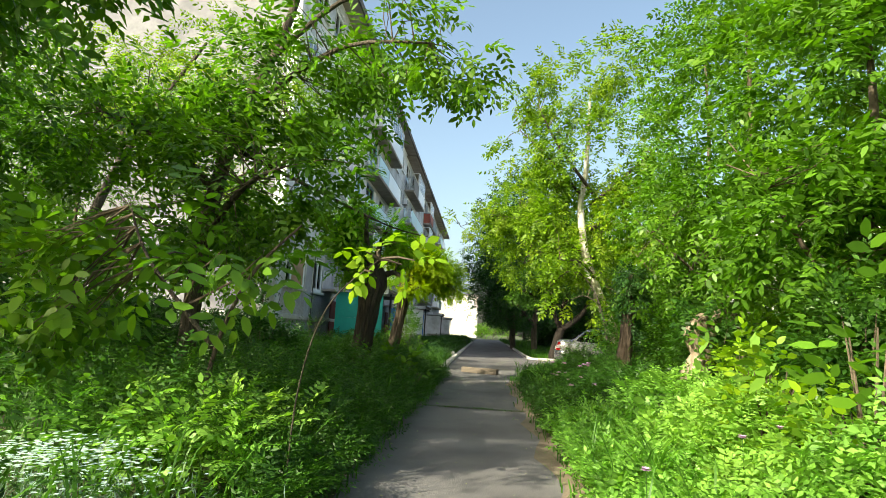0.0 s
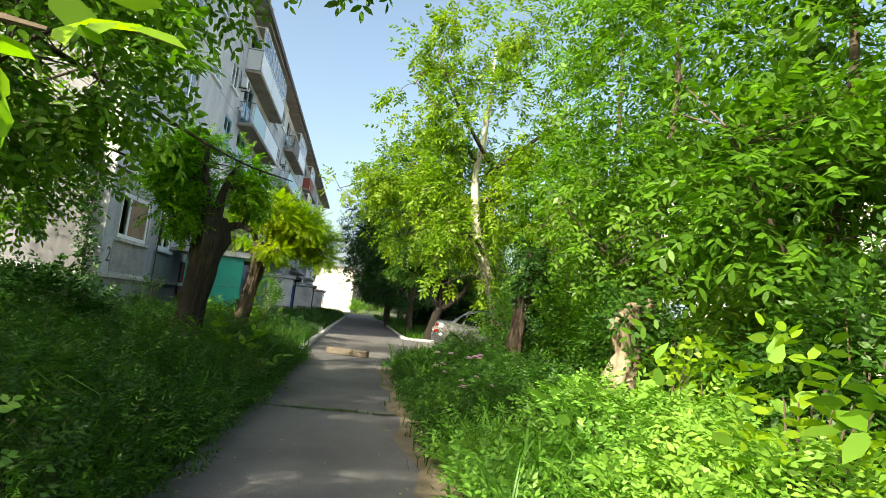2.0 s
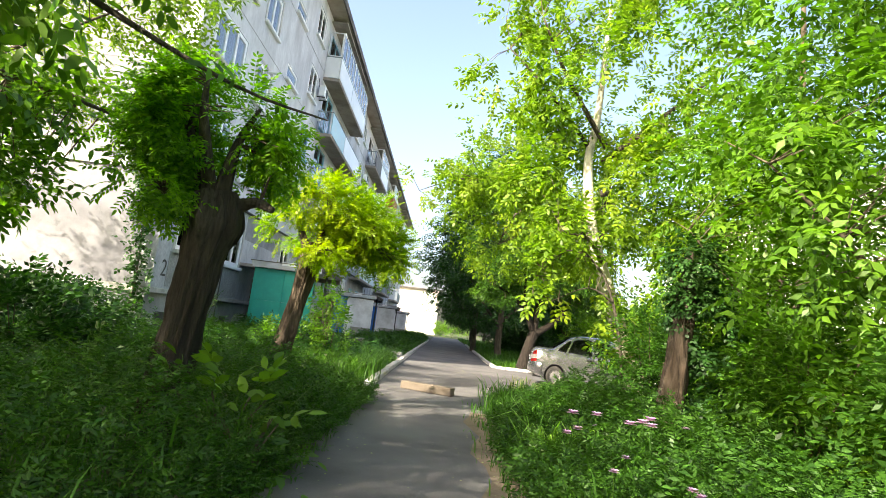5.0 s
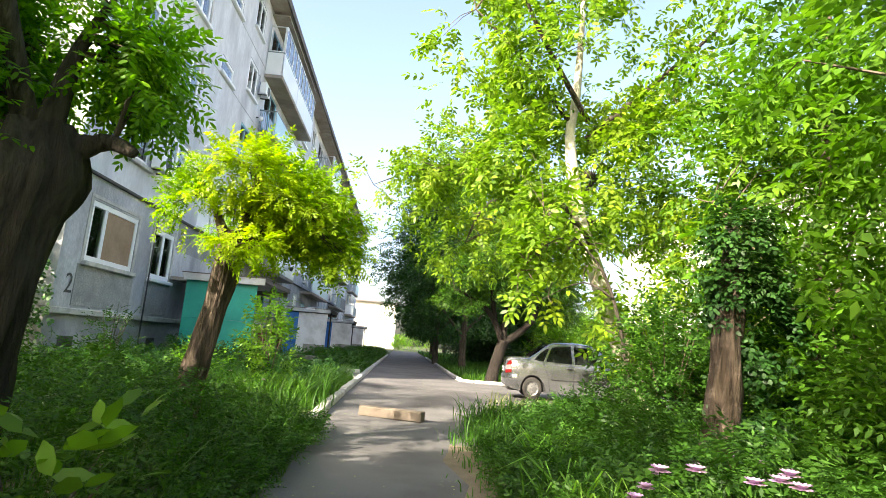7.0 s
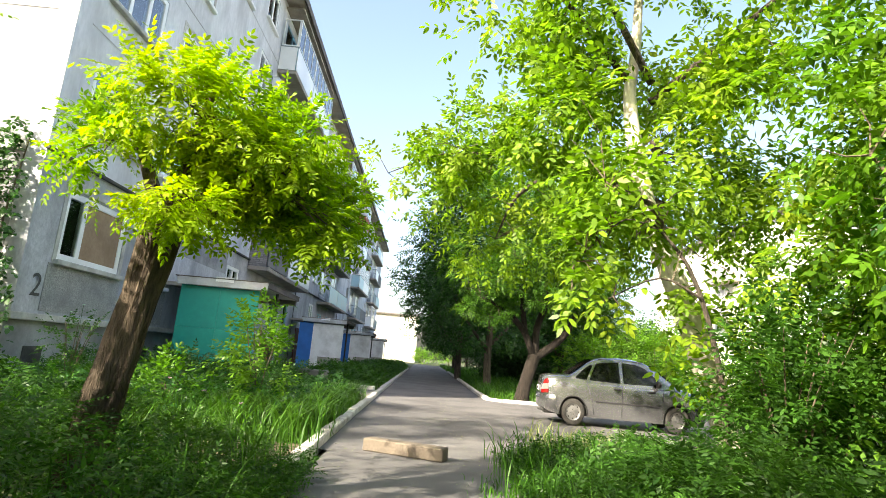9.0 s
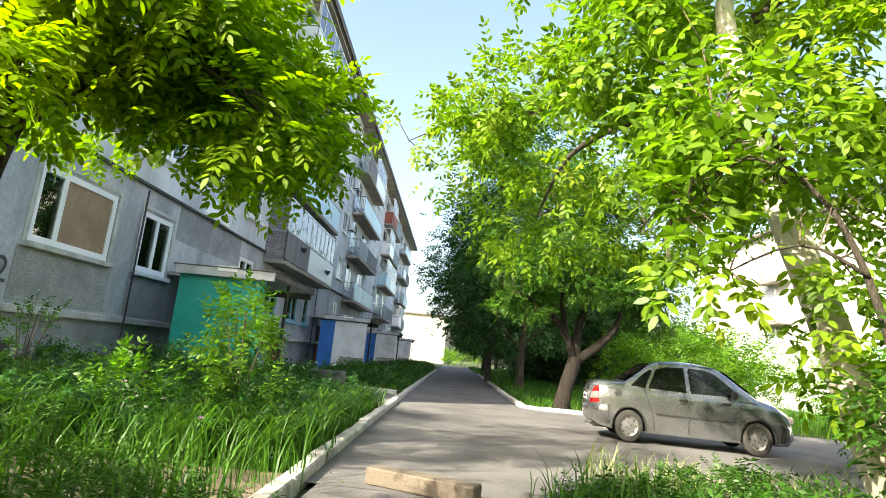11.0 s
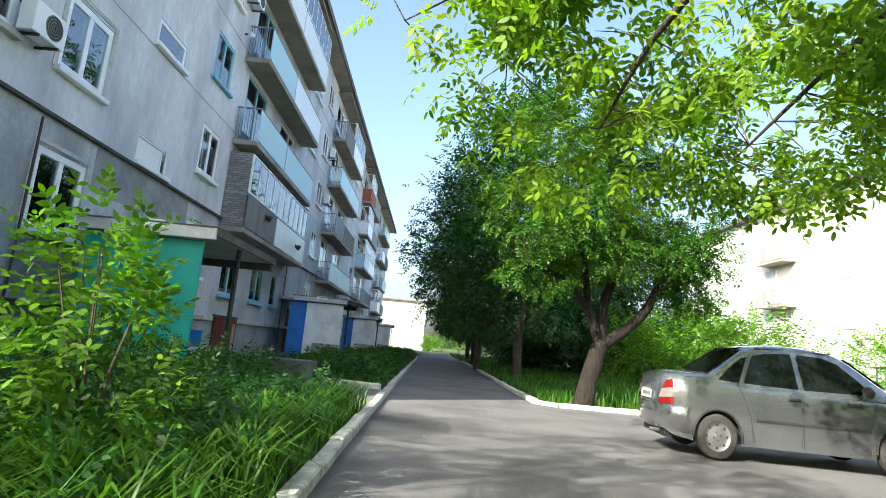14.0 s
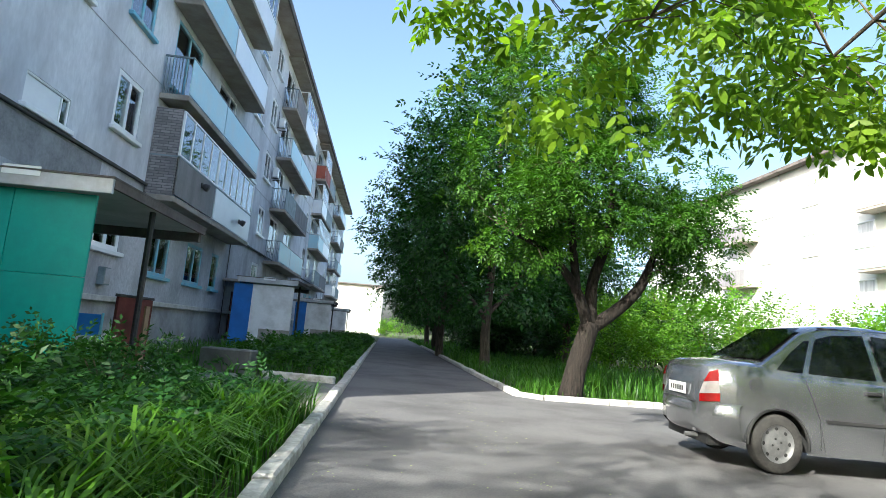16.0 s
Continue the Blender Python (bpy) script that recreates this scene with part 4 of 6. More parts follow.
tree("tree", "low walnut sapling with big bright leaves leaning over the path", (-1.9, 4.1, 0),
     ([(-1.9, 4.1, -0.1), (-1.8, 4.0, 0.8), (-1.5, 3.8, 1.4), (-1.1, 3.6, 1.75)], [0.02, 0.017, 0.013, 0.006]),
     [([(-1.8, 4, 0.9), (-2.3, 3.9, 1.5), (-2.5, 3.9, 1.9)], [0.02, 0.012, 0.006])],
     [(-1.9, 3.9, 1.5, 0.7, 0.5, 0.35), (-2.5, 4.0, 1.7, 0.6, 0.5, 0.45), (-3.2, 4.2, 1.3, 0.7, 0.6, 0.5)],
     M_BARK, L_SHRUB, n=190, pairs=2, length=0.26, leaf=0.15, width=0.078, seed=12, twigs=40, ripple=0.0)
tree("tree", "slim walnut sapling hanging over the bay corner in the sun", (3.3, 14.7, 0),
     ([(3.3, 14.7, -0.1), (3.2, 14.7, 1.2), (2.9, 14.75, 2.3), (2.4, 14.8, 2.9)], [0.035, 0.03, 0.022, 0.008]),
     [([(3.0, 14.7, 2.0), (2.6, 14.8, 2.2), (2.0, 14.8, 1.9)], [0.016, 0.012, 0.005]), ([(2.6, 14.8, 2.7), (2.2, 14.8, 2.8), (1.7, 14.8, 2.3)], [0.014, 0.01, 0.004])],
     [(1.9, 14.8, 2.05, 0.5, 0.45, 0.36), (2.2, 14.8, 2.6, 0.65, 0.5, 0.42), (2.9, 14.8, 2.2, 0.4, 0.4, 0.5)],
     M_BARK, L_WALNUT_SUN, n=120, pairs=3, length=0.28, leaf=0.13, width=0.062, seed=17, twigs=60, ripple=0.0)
tree("tree", "thin roadside sapling with yellow-green leaves", (-0.95, 3.3, 0),
     ([(-0.95, 3.3, -0.1), (-0.9, 3.2, 0.7), (-0.7, 2.95, 1.2), (-0.4, 2.75, 1.45)], [0.006, 0.005, 0.004, 0.002]), [],
     [(-0.36, 2.75, 1.44, 0.16, 0.12, 0.1)], M_BARK, L_YELLOW, n=13, pairs=2, length=0.11, leaf=0.075, width=0.042, seed=13, twigs=6, ripple=0.0)
# added tree, mostly unseen, placed so that its crown shades the bank
tree("tree", "spreading ash added to shade the bank, mostly unseen", (-5.2, 3.2, 0),
     ([(-5.2, 3.2, -0.1), (-5.0, 3.2, 1.5), (-4.7, 3.2, 3.2), (-4.2, 3.0, 5.4), (-3.4, 2.8, 8.0)], [0.18, 0.15, 0.12, 0.09, 0.03]),
     [([(-4.9, 3.2, 2.0), (-3.8, 3.0, 3.0), (-2.8, 2.9, 3.6)], [0.06, 0.04, 0.012]), ([(-4.8, 3.2, 2.8), (-5.8, 4.4, 3.8), (-6.3, 5.4, 4.4)], [0.06, 0.04, 0.012])],
     [(-4.4, 3.0, 4.4, 1.7, 1.7, 1.2), (-3.2, 2.6, 3.7, 1.1, 1.5, 0.8), (-5.8, 4.6, 4.2, 1.5, 1.5, 1.2), (-6.6, 7.0, 3.6, 1.4, 1.5, 1.3), (-5.6, 1.2, 4.6, 1.5, 1.4, 1.1), (-6.6, 2.8, 4.9, 1.4, 1.3, 1.1)],
     M_BARK, L_ASH, n=3500, pairs=3, length=0.32, leaf=0.13, width=0.058, seed=16, twigs=120, simple=True)
tree("tree", "tall ash behind the bank with thin high crown", (-8.7, 11.4, 0),
     ([(-8.7, 11.4, -0.1), (-8.6, 11.5, 2.5), (-8.0, 11.9, 5.0), (-6.8, 12.3, 7.6)], [0.14, 0.11, 0.08, 0.03]),
     [([(-8.4, 11.6, 3.2), (-6.6, 12.0, 3.7), (-4.6, 12.2, 4.9)], [0.06, 0.04, 0.012]), ([(-8.2, 11.7, 4.2), (-8.8, 12.6, 5.2), (-9.4, 13.4, 6.0)], [0.06, 0.04, 0.012])],
     [(-5.8, 12.4, 7.2, 1.7, 1.5, 1.1), (-4.6, 12.4, 5.2, 0.9, 0.8, 0.5), (-5.2, 14.2, 6.8, 1.3, 1.2, 0.8), (-4.5, 13.4, 5.7, 0.9, 0.9, 0.6), (-7.3, 12.0, 6.2, 1.5, 1.5, 1.1), (-8.9, 14.0, 6.6, 1.7, 1.6, 1.5), (-10.6, 13.4, 7.4, 1.6, 1.5, 1.4), (-6.4, 12.4, 3.8, 1.0, 1.0, 0.5), (-8.0, 15.8, 5.6, 1.8, 1.5, 1.3)],
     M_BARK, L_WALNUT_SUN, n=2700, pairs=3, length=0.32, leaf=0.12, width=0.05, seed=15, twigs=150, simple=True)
tree("tree", "pollarded tree with thick dark trunk and broken limb", (-2.02, 9.95, 0),
     ([(-2.02, 9.95, -0.1), (-2.0, 9.95, 0.6), (-1.92, 9.95, 1.5), (-1.87, 9.95, 1.85), (-1.9, 9.95, 2.12)], [0.2, 0.165, 0.16, 0.22, 0.16]),
     [([(-1.8, 9.95, 1.95), (-1.55, 9.95, 2.08), (-1.36, 9.9, 2.02)], [0.075, 0.05, 0.03]), ([(-1.95, 9.95, 2.0), (-2.15, 10, 2.4), (-2.4, 10.1, 3.0)], [0.1, 0.05, 0.02]),
      ([(-1.85, 9.95, 2.1), (-1.8, 10, 2.6), (-1.65, 10, 2.95)], [0.08, 0.04, 0.015]), ([(-1.95, 9.95, 2.1), (-2.0, 9.7, 2.7), (-1.98, 9.6, 3.0)], [0.07, 0.04, 0.015]), ([(-2.0, 9.9, 1.9), (-2.3, 9.8, 2.1), (-2.6, 9.8, 2.5)], [0.06, 0.04, 0.015])],
     [(-2.2, 9.95, 2.62, 0.55, 0.55, 0.38), (-1.75, 9.95, 2.72, 0.32, 0.4, 0.3), (-2.6, 9.95, 2.4, 0.34, 0.4, 0.26), (-2.2, 9.9, 2.95, 0.42, 0.4, 0.25), (-2.3, 9.7, 2.1, 0.3, 0.3, 0.2), (-1.6, 9.8, 2.7, 0.32, 0.35, 0.3), (-1.45, 10.0, 2.55, 0.22, 0.3, 0.3)],
     M_BARK, L_ROBINIA, n=1700, pairs=7, length=0.25, leaf=0.058, width=0.025, seed=3, ripple=0.42, twigs=150)
tree("tree", "pollarded acacia with bright yellow-green round crown", (-1.95, 12.85, 0),
     ([(-1.98, 12.85, -0.1), (-1.9, 12.85, 0.6), (-1.78, 12.85, 1.4), (-1.7, 12.85, 1.95), (-1.68, 12.85, 2.15)], [0.19, 0.13, 0.105, 0.13, 0.1]),
     [([(-1.62, 12.85, 1.9), (-1.3, 12.85, 2.1), (-0.95, 12.8, 2.25)], [0.07, 0.045, 0.02]), ([(-1.75, 12.85, 2.0), (-2.0, 12.9, 2.5), (-2.15, 12.9, 2.7)], [0.07, 0.03, 0.012]),
      ([(-1.65, 12.85, 2.0), (-1.5, 12.7, 2.7), (-1.4, 12.7, 2.95)], [0.06, 0.03, 0.012]), ([(-1.6, 12.9, 2.0), (-1.1, 13.2, 2.6), (-0.9, 13.5, 2.6)], [0.06, 0.03, 0.012]), ([(-1.65, 12.9, 2.0), (-1.6, 13.3, 2.3), (-1.7, 13.9, 2.5)], [0.06, 0.035, 0.012])],
     [(-1.65, 12.7, 2.72, 0.55, 0.5, 0.36), (-1.1, 12.9, 2.52, 0.5, 0.5, 0.38), (-0.65, 13.1, 2.08, 0.26, 0.4, 0.24), (-2.08, 12.75, 2.38, 0.28, 0.4, 0.3), (-0.9, 13.3, 2.15, 0.4, 0.5, 0.22), (-1.5, 13.5, 2.6, 0.7, 0.55, 0.36), (-0.85, 13.8, 2.4, 0.45, 0.4, 0.28), (-1.9, 13.9, 2.4, 0.6, 0.4, 0.3), (-1.45, 12.5, 2.0, 0.3, 0.2, 0.12)],
     M_BARK_BROWN, L_ACACIA, n=2800, pairs=7, length=0.23, leaf=0.05, width=0.023, seed=4, ripple=0.42, twigs=170)
tree("tree", "tall walnut with pale leaning trunk at the parking bay", (4.1, 15.9, 0),
     ([(4.15, 15.9, -0.1), (3.6, 15.8, 1.3), (3.1, 15.72, 2.5), (2.82, 15.9, 3.5), (2.72, 16.2, 4.9), (2.9, 16.5, 6.0), (3.0, 16.6, 8.6)], [0.19, 0.16, 0.135, 0.11, 0.09, 0.075, 0.03]),
     [([(3.02, 15.8, 3.3), (2.2, 16.8, 4.0), (1.6, 18.4, 4.1), (1.4, 20.0, 3.6)], [0.07, 0.055, 0.035, 0.012]), ([(3.0, 16.0, 4.2), (3.6, 17.6, 4.6), (3.6, 19.4, 4.3), (3.3, 20.8, 3.7)], [0.07, 0.05, 0.03, 0.01]),
      ([(3.0, 16.2, 4.9), (4.2, 15.6, 6.0), (5.2, 15.2, 7.0)], [0.06, 0.04, 0.015]), ([(3.1, 16.4, 5.3), (2.0, 15.6, 6.4), (1.4, 15.2, 7.3)], [0.06, 0.04, 0.015]), ([(2.4, 16.7, 3.95), (1.6, 18.2, 4.8), (0.9, 19.6, 5.1), (0.4, 20.8, 4.7)], [0.055, 0.04, 0.025, 0.008]), ([(1.2, 19.0, 5.0), (0.2, 19.8, 5.2), (-0.9, 20.4, 4.9)], [0.03, 0.02, 0.008]), ([(2.75, 16.3, 5.2), (1.8, 16.1, 6.2), (0.9, 16.0, 7.0)], [0.05, 0.035, 0.012]), ([(3.05, 15.7, 2.75), (2.6, 15.1, 3.1), (2.0, 14.8, 3.1)], [0.05, 0.035, 0.01])],
     [(2.6, 16.1, 4.6, 1.6, 1.5, 1.1), (4.3, 15.6, 4.2, 1.5, 1.6, 1.2), (3.2, 16.3, 6.2, 2.3, 2.2, 1.4), (2.6, 16, 8.0, 1.8, 1.8, 1.2), (3.6, 16.4, 9.3, 1.2, 1.3, 0.8), (1.9, 18.6, 4.2, 1.5, 1.4, 0.7), (1.9, 20.2, 3.5, 1.3, 0.9, 0.6), (3.6, 20.3, 3.7, 1.4, 1.1, 0.7), (4.4, 18.4, 4.6, 1.4, 1.6, 0.8), (4.6, 15.2, 2.7, 1.0, 0.9, 0.9), (2.6, 15.4, 3.2, 0.9, 0.7, 0.5), (4.9, 15.6, 1.5, 0.8, 0.7, 0.9), (0.4, 20.8, 4.4, 1.1, 0.9, 0.6), (1.3, 19.8, 4.7, 1.2, 1.0, 0.7), (0.9, 21.5, 3.8, 0.9, 0.8, 0.5), (0.7, 20.0, 5.7, 1.2, 1.1, 0.7), (2.2, 14.9, 3.2, 0.7, 0.5, 0.35), (3.4, 15.4, 1.7, 0.5, 0.45, 0.7), (3.0, 15.3, 2.4, 0.6, 0.4, 0.4), (5.2, 16.4, 3.4, 1.0, 1.0, 1.1), (0.8, 16.0, 5.4, 0.8, 0.9, 0.8), (0.7, 16.0, 6.8, 0.8, 0.9, 0.9), (1.3, 16.2, 8.2, 1.0, 1.0, 0.8), (1.7, 16.0, 4.3, 0.7, 0.8, 0.5), (0.2, 19.0, 4.9, 0.7, 0.8, 0.5), (0.0, 20.3, 4.1, 0.4, 0.5, 0.4), (-1.0, 20.4, 4.9, 0.5, 0.5, 0.6), (4.4, 21.6, 4.8, 1.3, 0.9, 0.8), (2.6, 21.2, 5.0, 1.2, 0.9, 0.6), (5.6, 20.5, 4.6, 1.2, 1.0, 0.9), (3.6, 21.2, 5.6, 1.2, 0.9, 0.5)],
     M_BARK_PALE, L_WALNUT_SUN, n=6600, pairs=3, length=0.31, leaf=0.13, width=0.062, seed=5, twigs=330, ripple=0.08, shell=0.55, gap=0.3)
tree("tree", "old forked tree with drooping crown on the grass corner", (3.41, 27.5, 0),
     ([(3.38, 27.5, -0.1), (3.5, 27.5, 0.6), (3.75, 27.5, 1.55)], [0.27, 0.2, 0.2]),
     [([(3.75, 27.5, 1.45), (4.4, 27.5, 1.95), (4.85, 27.5, 2.5), (5.2, 27.6, 3.4)], [0.15, 0.13, 0.11, 0.04]), ([(3.75, 27.5, 1.5), (3.8, 27.6, 2.4), (4.1, 27.6, 3.4), (4.2, 27.7, 4.8)], [0.15, 0.12, 0.1, 0.04]),
      ([(3.7, 27.5, 1.5), (3.3, 27.3, 2.3), (2.6, 27.1, 2.9), (1.8, 26.9, 3.2)], [0.13, 0.1, 0.07, 0.025]), ([(3.4, 27.4, 2.2), (3.2, 27.2, 3.2), (3.0, 27.2, 4.6)], [0.1, 0.08, 0.03])],
     [(4.0, 27.6, 4.6, 2.3, 2.0, 1.5), (2.6, 27.2, 4.0, 1.6, 1.5, 1.2), (5.3, 27.7, 3.9, 1.6, 1.5, 1.2), (3.8, 27.6, 6.2, 1.9, 1.8, 1.2), (2.1, 26.9, 3.0, 0.9, 0.9, 0.6), (5.9, 27.6, 2.9, 0.9, 0.9, 0.5), (1.6, 27.4, 4.6, 1.4, 1.4, 1.1), (2.8, 27.6, 6.6, 1.7, 1.6, 1.1), (2.0, 26.4, 2.9, 0.9, 0.7, 0.5), (3.4, 26.2, 3.4, 1.2, 0.7, 0.5), (5.2, 26.6, 3.5, 1.1, 0.7, 0.6)],
     M_BARK_SHADED, L_FORK, n=9200, pairs=3, length=0.24, leaf=0.1, width=0.046, seed=6, twigs=330, ripple=0.16, simple=True, shell=0.3)
for i, (x, y, r, h) in enumerate(((3.4, 37.5, 4.2, 13.0), (2.4, 45.0, 4.5, 13.6), (2.9, 54.0, 4.3, 12.5), (3.2, 65.0, 4.2, 11.5), (8.6, 44, 3.2, 9.0), (10.5, 57, 4.0, 10.0), (4.0, 78, 4, 11), (6.5, 92, 4.5, 9), (7.5, 108, 4, 8), (11, 112, 6, 11))):
    zt = h / 2 + 0.9
    tree("tree", "dense dark broadleaf tree along the driveway", (x, y, 0), ([(x, y, -0.1), (x - 0.05, y, 1.6), (x + 0.1, y, h * 0.5), (x, y, h * 0.8)], [0.22, 0.17, 0.12, 0.04]),
         [([(x, y, 1.7), (x - 1.2, y - 0.5, 3.0), (x - 2.0, y - 0.8, 4.2)], [0.1, 0.07, 0.02]), ([(x, y, 2.0), (x + 1.2, y + 0.3, 3.4), (x + 2.0, y, 4.8)], [0.1, 0.07, 0.02])],
         [(x - 0.3, y, zt, r * 0.85, r * 0.85, h * 0.36), (x - r * 0.5, y - 0.6, zt - h * 0.16, r * 0.55, r * 0.6, h * 0.2), (x + r * 0.5, y, zt - h * 0.12, r * 0.55, r * 0.6, h * 0.2), (x + 0.2, y, zt + h * 0.26, r * 0.55, r * 0.55, h * 0.2), (x - r * 0.25, y - r * 0.5, zt - h * 0.05, r * 0.6, r * 0.5, h * 0.22), (x - 0.2, y - 0.3, 2.7, r * 0.7, r * 0.7, 1.0)],
         M_BARK, L_DARK, n=4200 if y < 60 else 2200, pairs=2, length=0.4, leaf=0.21, width=0.11, seed=20 + i, simple=True, twigs=120, shell=0.55)
# trees at negative x are added, mostly unseen, to shade bank and gable
for i, (x, y, r, h, m) in enumerate(((4.5, 3.0, 1.5, 5.2, L_WALNUT), (4.4, 6.6, 1.7, 6.6, L_WALNUT), (4.7, 10.3, 2.2, 9.2, L_WALNUT), (5.1, 13.3, 2.0, 9.4, L_WALNUT), (7.6, 6.5, 2.3, 8.4, L_ASH), (8.4, 12.0, 2.5, 8.6, L_WALNUT), (8.2, 17.4, 2.0, 7.0, L_ASH), (7.5, 1.5, 2.2, 7.5, L_WALNUT), (11.5, 15.5, 2.6, 8.0, L_ASH), (11.0, 9.5, 2.6, 8.0, L_WALNUT), (9.6, 14.6, 2.0, 6.5, L_ASH), (-12.6, 14.0, 2.6, 7.6, L_ASH), (-10.4, 13.4, 2.0, 6.0, L_ASH), (-9.6, 9.6, 2.2, 6.4, L_ASH), (-8.2, 5.0, 2.0, 6.6, L_ASH))):
    tree("tree", "leafy young tree beside the path, the left ones added as shade casters", (x, y, 0), ([(x, y, -0.1), (x - 0.1, y + 0.1, 1.5), (x + 0.1, y, h * 0.55), (x, y, h * 0.9)], [0.09, 0.07, 0.05, 0.015]),
         [([(x - 0.1, y, 1.3), (x - 0.8, y - 0.2, 2.2), (x - r * 0.8, y - 0.3, 3.0)], [0.04, 0.03, 0.01]), ([(x, y, 1.8), (x + 0.6, y + 0.4, 2.8), (x + r * 0.6, y + 0.5, 3.8)], [0.04, 0.03, 0.01])],
         [(x, y, h * 0.62, r * 0.9, r * 0.9, h * 0.3), (x - r * 0.45, y - 0.3, h * 0.36, r * 0.6, r * 0.7, h * 0.2), (x + 0.3, y + 0.3, h * 0.3, r * 0.8, r * 0.8, h * 0.2), (x - 0.1, y, h * 0.86, r * 0.55, r * 0.55, h * 0.16), (x, y, 1.0, r * 0.7, r * 0.8, 0.6)],
         M_TWIG, m, n=2200 if x < 0 else 3000 if x < 6 else 2400, pairs=3, length=0.3, leaf=0.13 if m == L_WALNUT else 0.115, width=0.058 if m == L_WALNUT else 0.048, seed=40 + i, twigs=150, ripple=0.0, simple=x > 4.42 or x < 0, shell=0.35)


def shrub(label, x, y, r, h, mat, n, seed, leaf=0.07, width=0.035, pairs=3, z=0.0, simple=True, stems=7, name="shrub"):
    rng = np.random.default_rng(seed)
    ob = thing(name, label, "shrub", (x, y, z))
    for _ in range(stems):
        a, rr = rng.uniform(0, 6.28), rng.uniform(0.2, 0.8) * r
        bm = bmesh.new()
        tube(bm, [(0, 0, -0.05), (0.4 * rr * math.cos(a), 0.4 * rr * math.sin(a), h * 0.45), (rr * math.cos(a), rr * math.sin(a), h * 0.85)], [0.014, 0.01, 0.004], 5)
        part("stem", bm, M_TWIG, ob)
    P, out = crown_points(rng, [(0, 0, h * 0.55, r, r, h * 0.48), (r * 0.3, -r * 0.3, h * 0.35, r * 0.7, r * 0.7, h * 0.33)], n, 0.3)
    P[:, 2] = np.maximum(P[:, 2], 0.03)
    blades("leaves", *sprays(rng, P, out + rng.normal(0, 0.5, (n, 3)) + [0, 0, 0.25], 0.2 * leaf / 0.07, pairs, leaf, width), mat, ob, simple)
    return ob


for i, (x, y, r, h) in enumerate(((10.5, 34.5, 2.2, 3.2), (13.0, 37, 2.4, 3.4), (8.6, 38.5, 1.9, 2.9), (15.5, 32.5, 2.2, 2.6), (11.5, 41, 2.6, 4.2), (17.5, 36, 2.4, 3.2), (1.9, 115, 2.6, 3.8), (4.8, 113, 3.0, 5), (-0.6, 119, 1.8, 2.6))):
    shrub("light green sunlit bush in tall grass", x, y, r, h, L_SHRUB, 700, 60 + i, 0.16, 0.08)
for i, (x, y, r, h) in enumerate(((7.0, 62, 3.0, 4.0), (11.0, 66, 3.5, 5.0), (15.5, 62, 3.5, 5.0), (8.0, 80, 3.5, 5.0), (13.0, 84, 4.5, 7.0), (18.5, 78, 4.5, 7.0), (6.5, 52, 2.0, 2.6), (10.0, 50, 2.2, 3.2), (14.5, 48, 2.6, 4.0), (19.0, 56, 3.4, 5.5), (14, 126, 7, 11), (24, 100, 7, 10), (-18, 112, 7, 9))):
    shrub("dark green thicket closing the view behind the driveway", x, y, r, h, L_DARK, 900, 140 + i, 0.3, 0.16, 2)
sap = shrub("light green ash-leaved sapling in front of the porch", -2.25, 17.65, 0.47, 1.75, L_SHRUB, 360, 80, 0.08, 0.038, 3, simple=False, name="sapling", stems=5)
shrub("light green shoots beside the sapling", -3.4, 17.4, 0.45, 0.85, L_SHRUB, 150, 81, 0.09, 0.04, simple=False)
shrub("rose bush with a few pale blooms near the house corner", -5.4, 18.3, 0.45, 1.5, L_WEED, 120, 82, 0.055, 0.035)
for i, (x, y, r, h) in enumerate(((-3.3, 20.2, 0.75, 0.85), (-4.6, 21.3, 0.8, 0.8), (-2.9, 21.9, 0.65, 0.75), (-3.8, 22.5, 0.7, 0.8), (-6.2, 20.2, 0.6, 0.7), (-5.6, 22.4, 0.6, 0.8), (-2.6, 19.0, 0.6, 0.7), (-4.1, 18.9, 0.7, 0.75))):
    shrub("dark green peony bush in the front garden", x, y, r, h, L_DARK, 330, 84 + i, 0.075, 0.034)
for i, (x, y, r, h) in enumerate(((2.2, 4.4, 0.4, 1.15), (2.95, 6.2, 0.35, 1.1), (3.1, 7.0, 0.3, 1.2), (2.4, 3.6, 0.3, 0.9))):
    shrub("yellow-green maple shoots in full sun", x, y, r, h, L_YELLOW, 70, 100 + i, 0.09, 0.05, 2, simple=False)
for i, (x, y) in enumerate(((2.3, 4.3), (2.75, 5.0), (2.1, 5.9))):
    shrub("broad-leaved burdock among nettles in the sun", x, y, 0.32, 0.62, L_NETTLE, 16, 130 + i, 0.15, 0.1, 1, simple=False, stems=4)
shrub("big-leaved sapling shoot lit by the sun", 2.35, 3.5, 0.32, 1.5, L_SHRUB, 26, 110, 0.15, 0.075, 2, simple=False)


for i, (x, y, r, h) in enumerate(((4.3, 14.6, 0.8, 1.5), (5.4, 14.9, 0.9, 2.4), (4.4, 12.6, 0.8, 2.0), (3.7, 10.6, 0.7, 1.7), (3.4, 8.6, 0.6, 1.6), (5.4, 16.8, 0.8, 1.9), (3.5, 5.4, 0.7, 1.8), (4.2, 12.0, 0.8, 2.6), (3.6, 14.3, 0.8, 2.0), (4.6, 15.3, 0.9, 2.8), (5.6, 15.6, 1.0, 3.2), (7.4, 20.8, 0.8, 1.7), (8.6, 20.2, 1.0, 2.6))):
    shrub("green understorey bush below the walnut trees", x, y, r, h, L_ASH if i % 2 else L_WEED, 600, 120 + i, 0.085, 0.038)


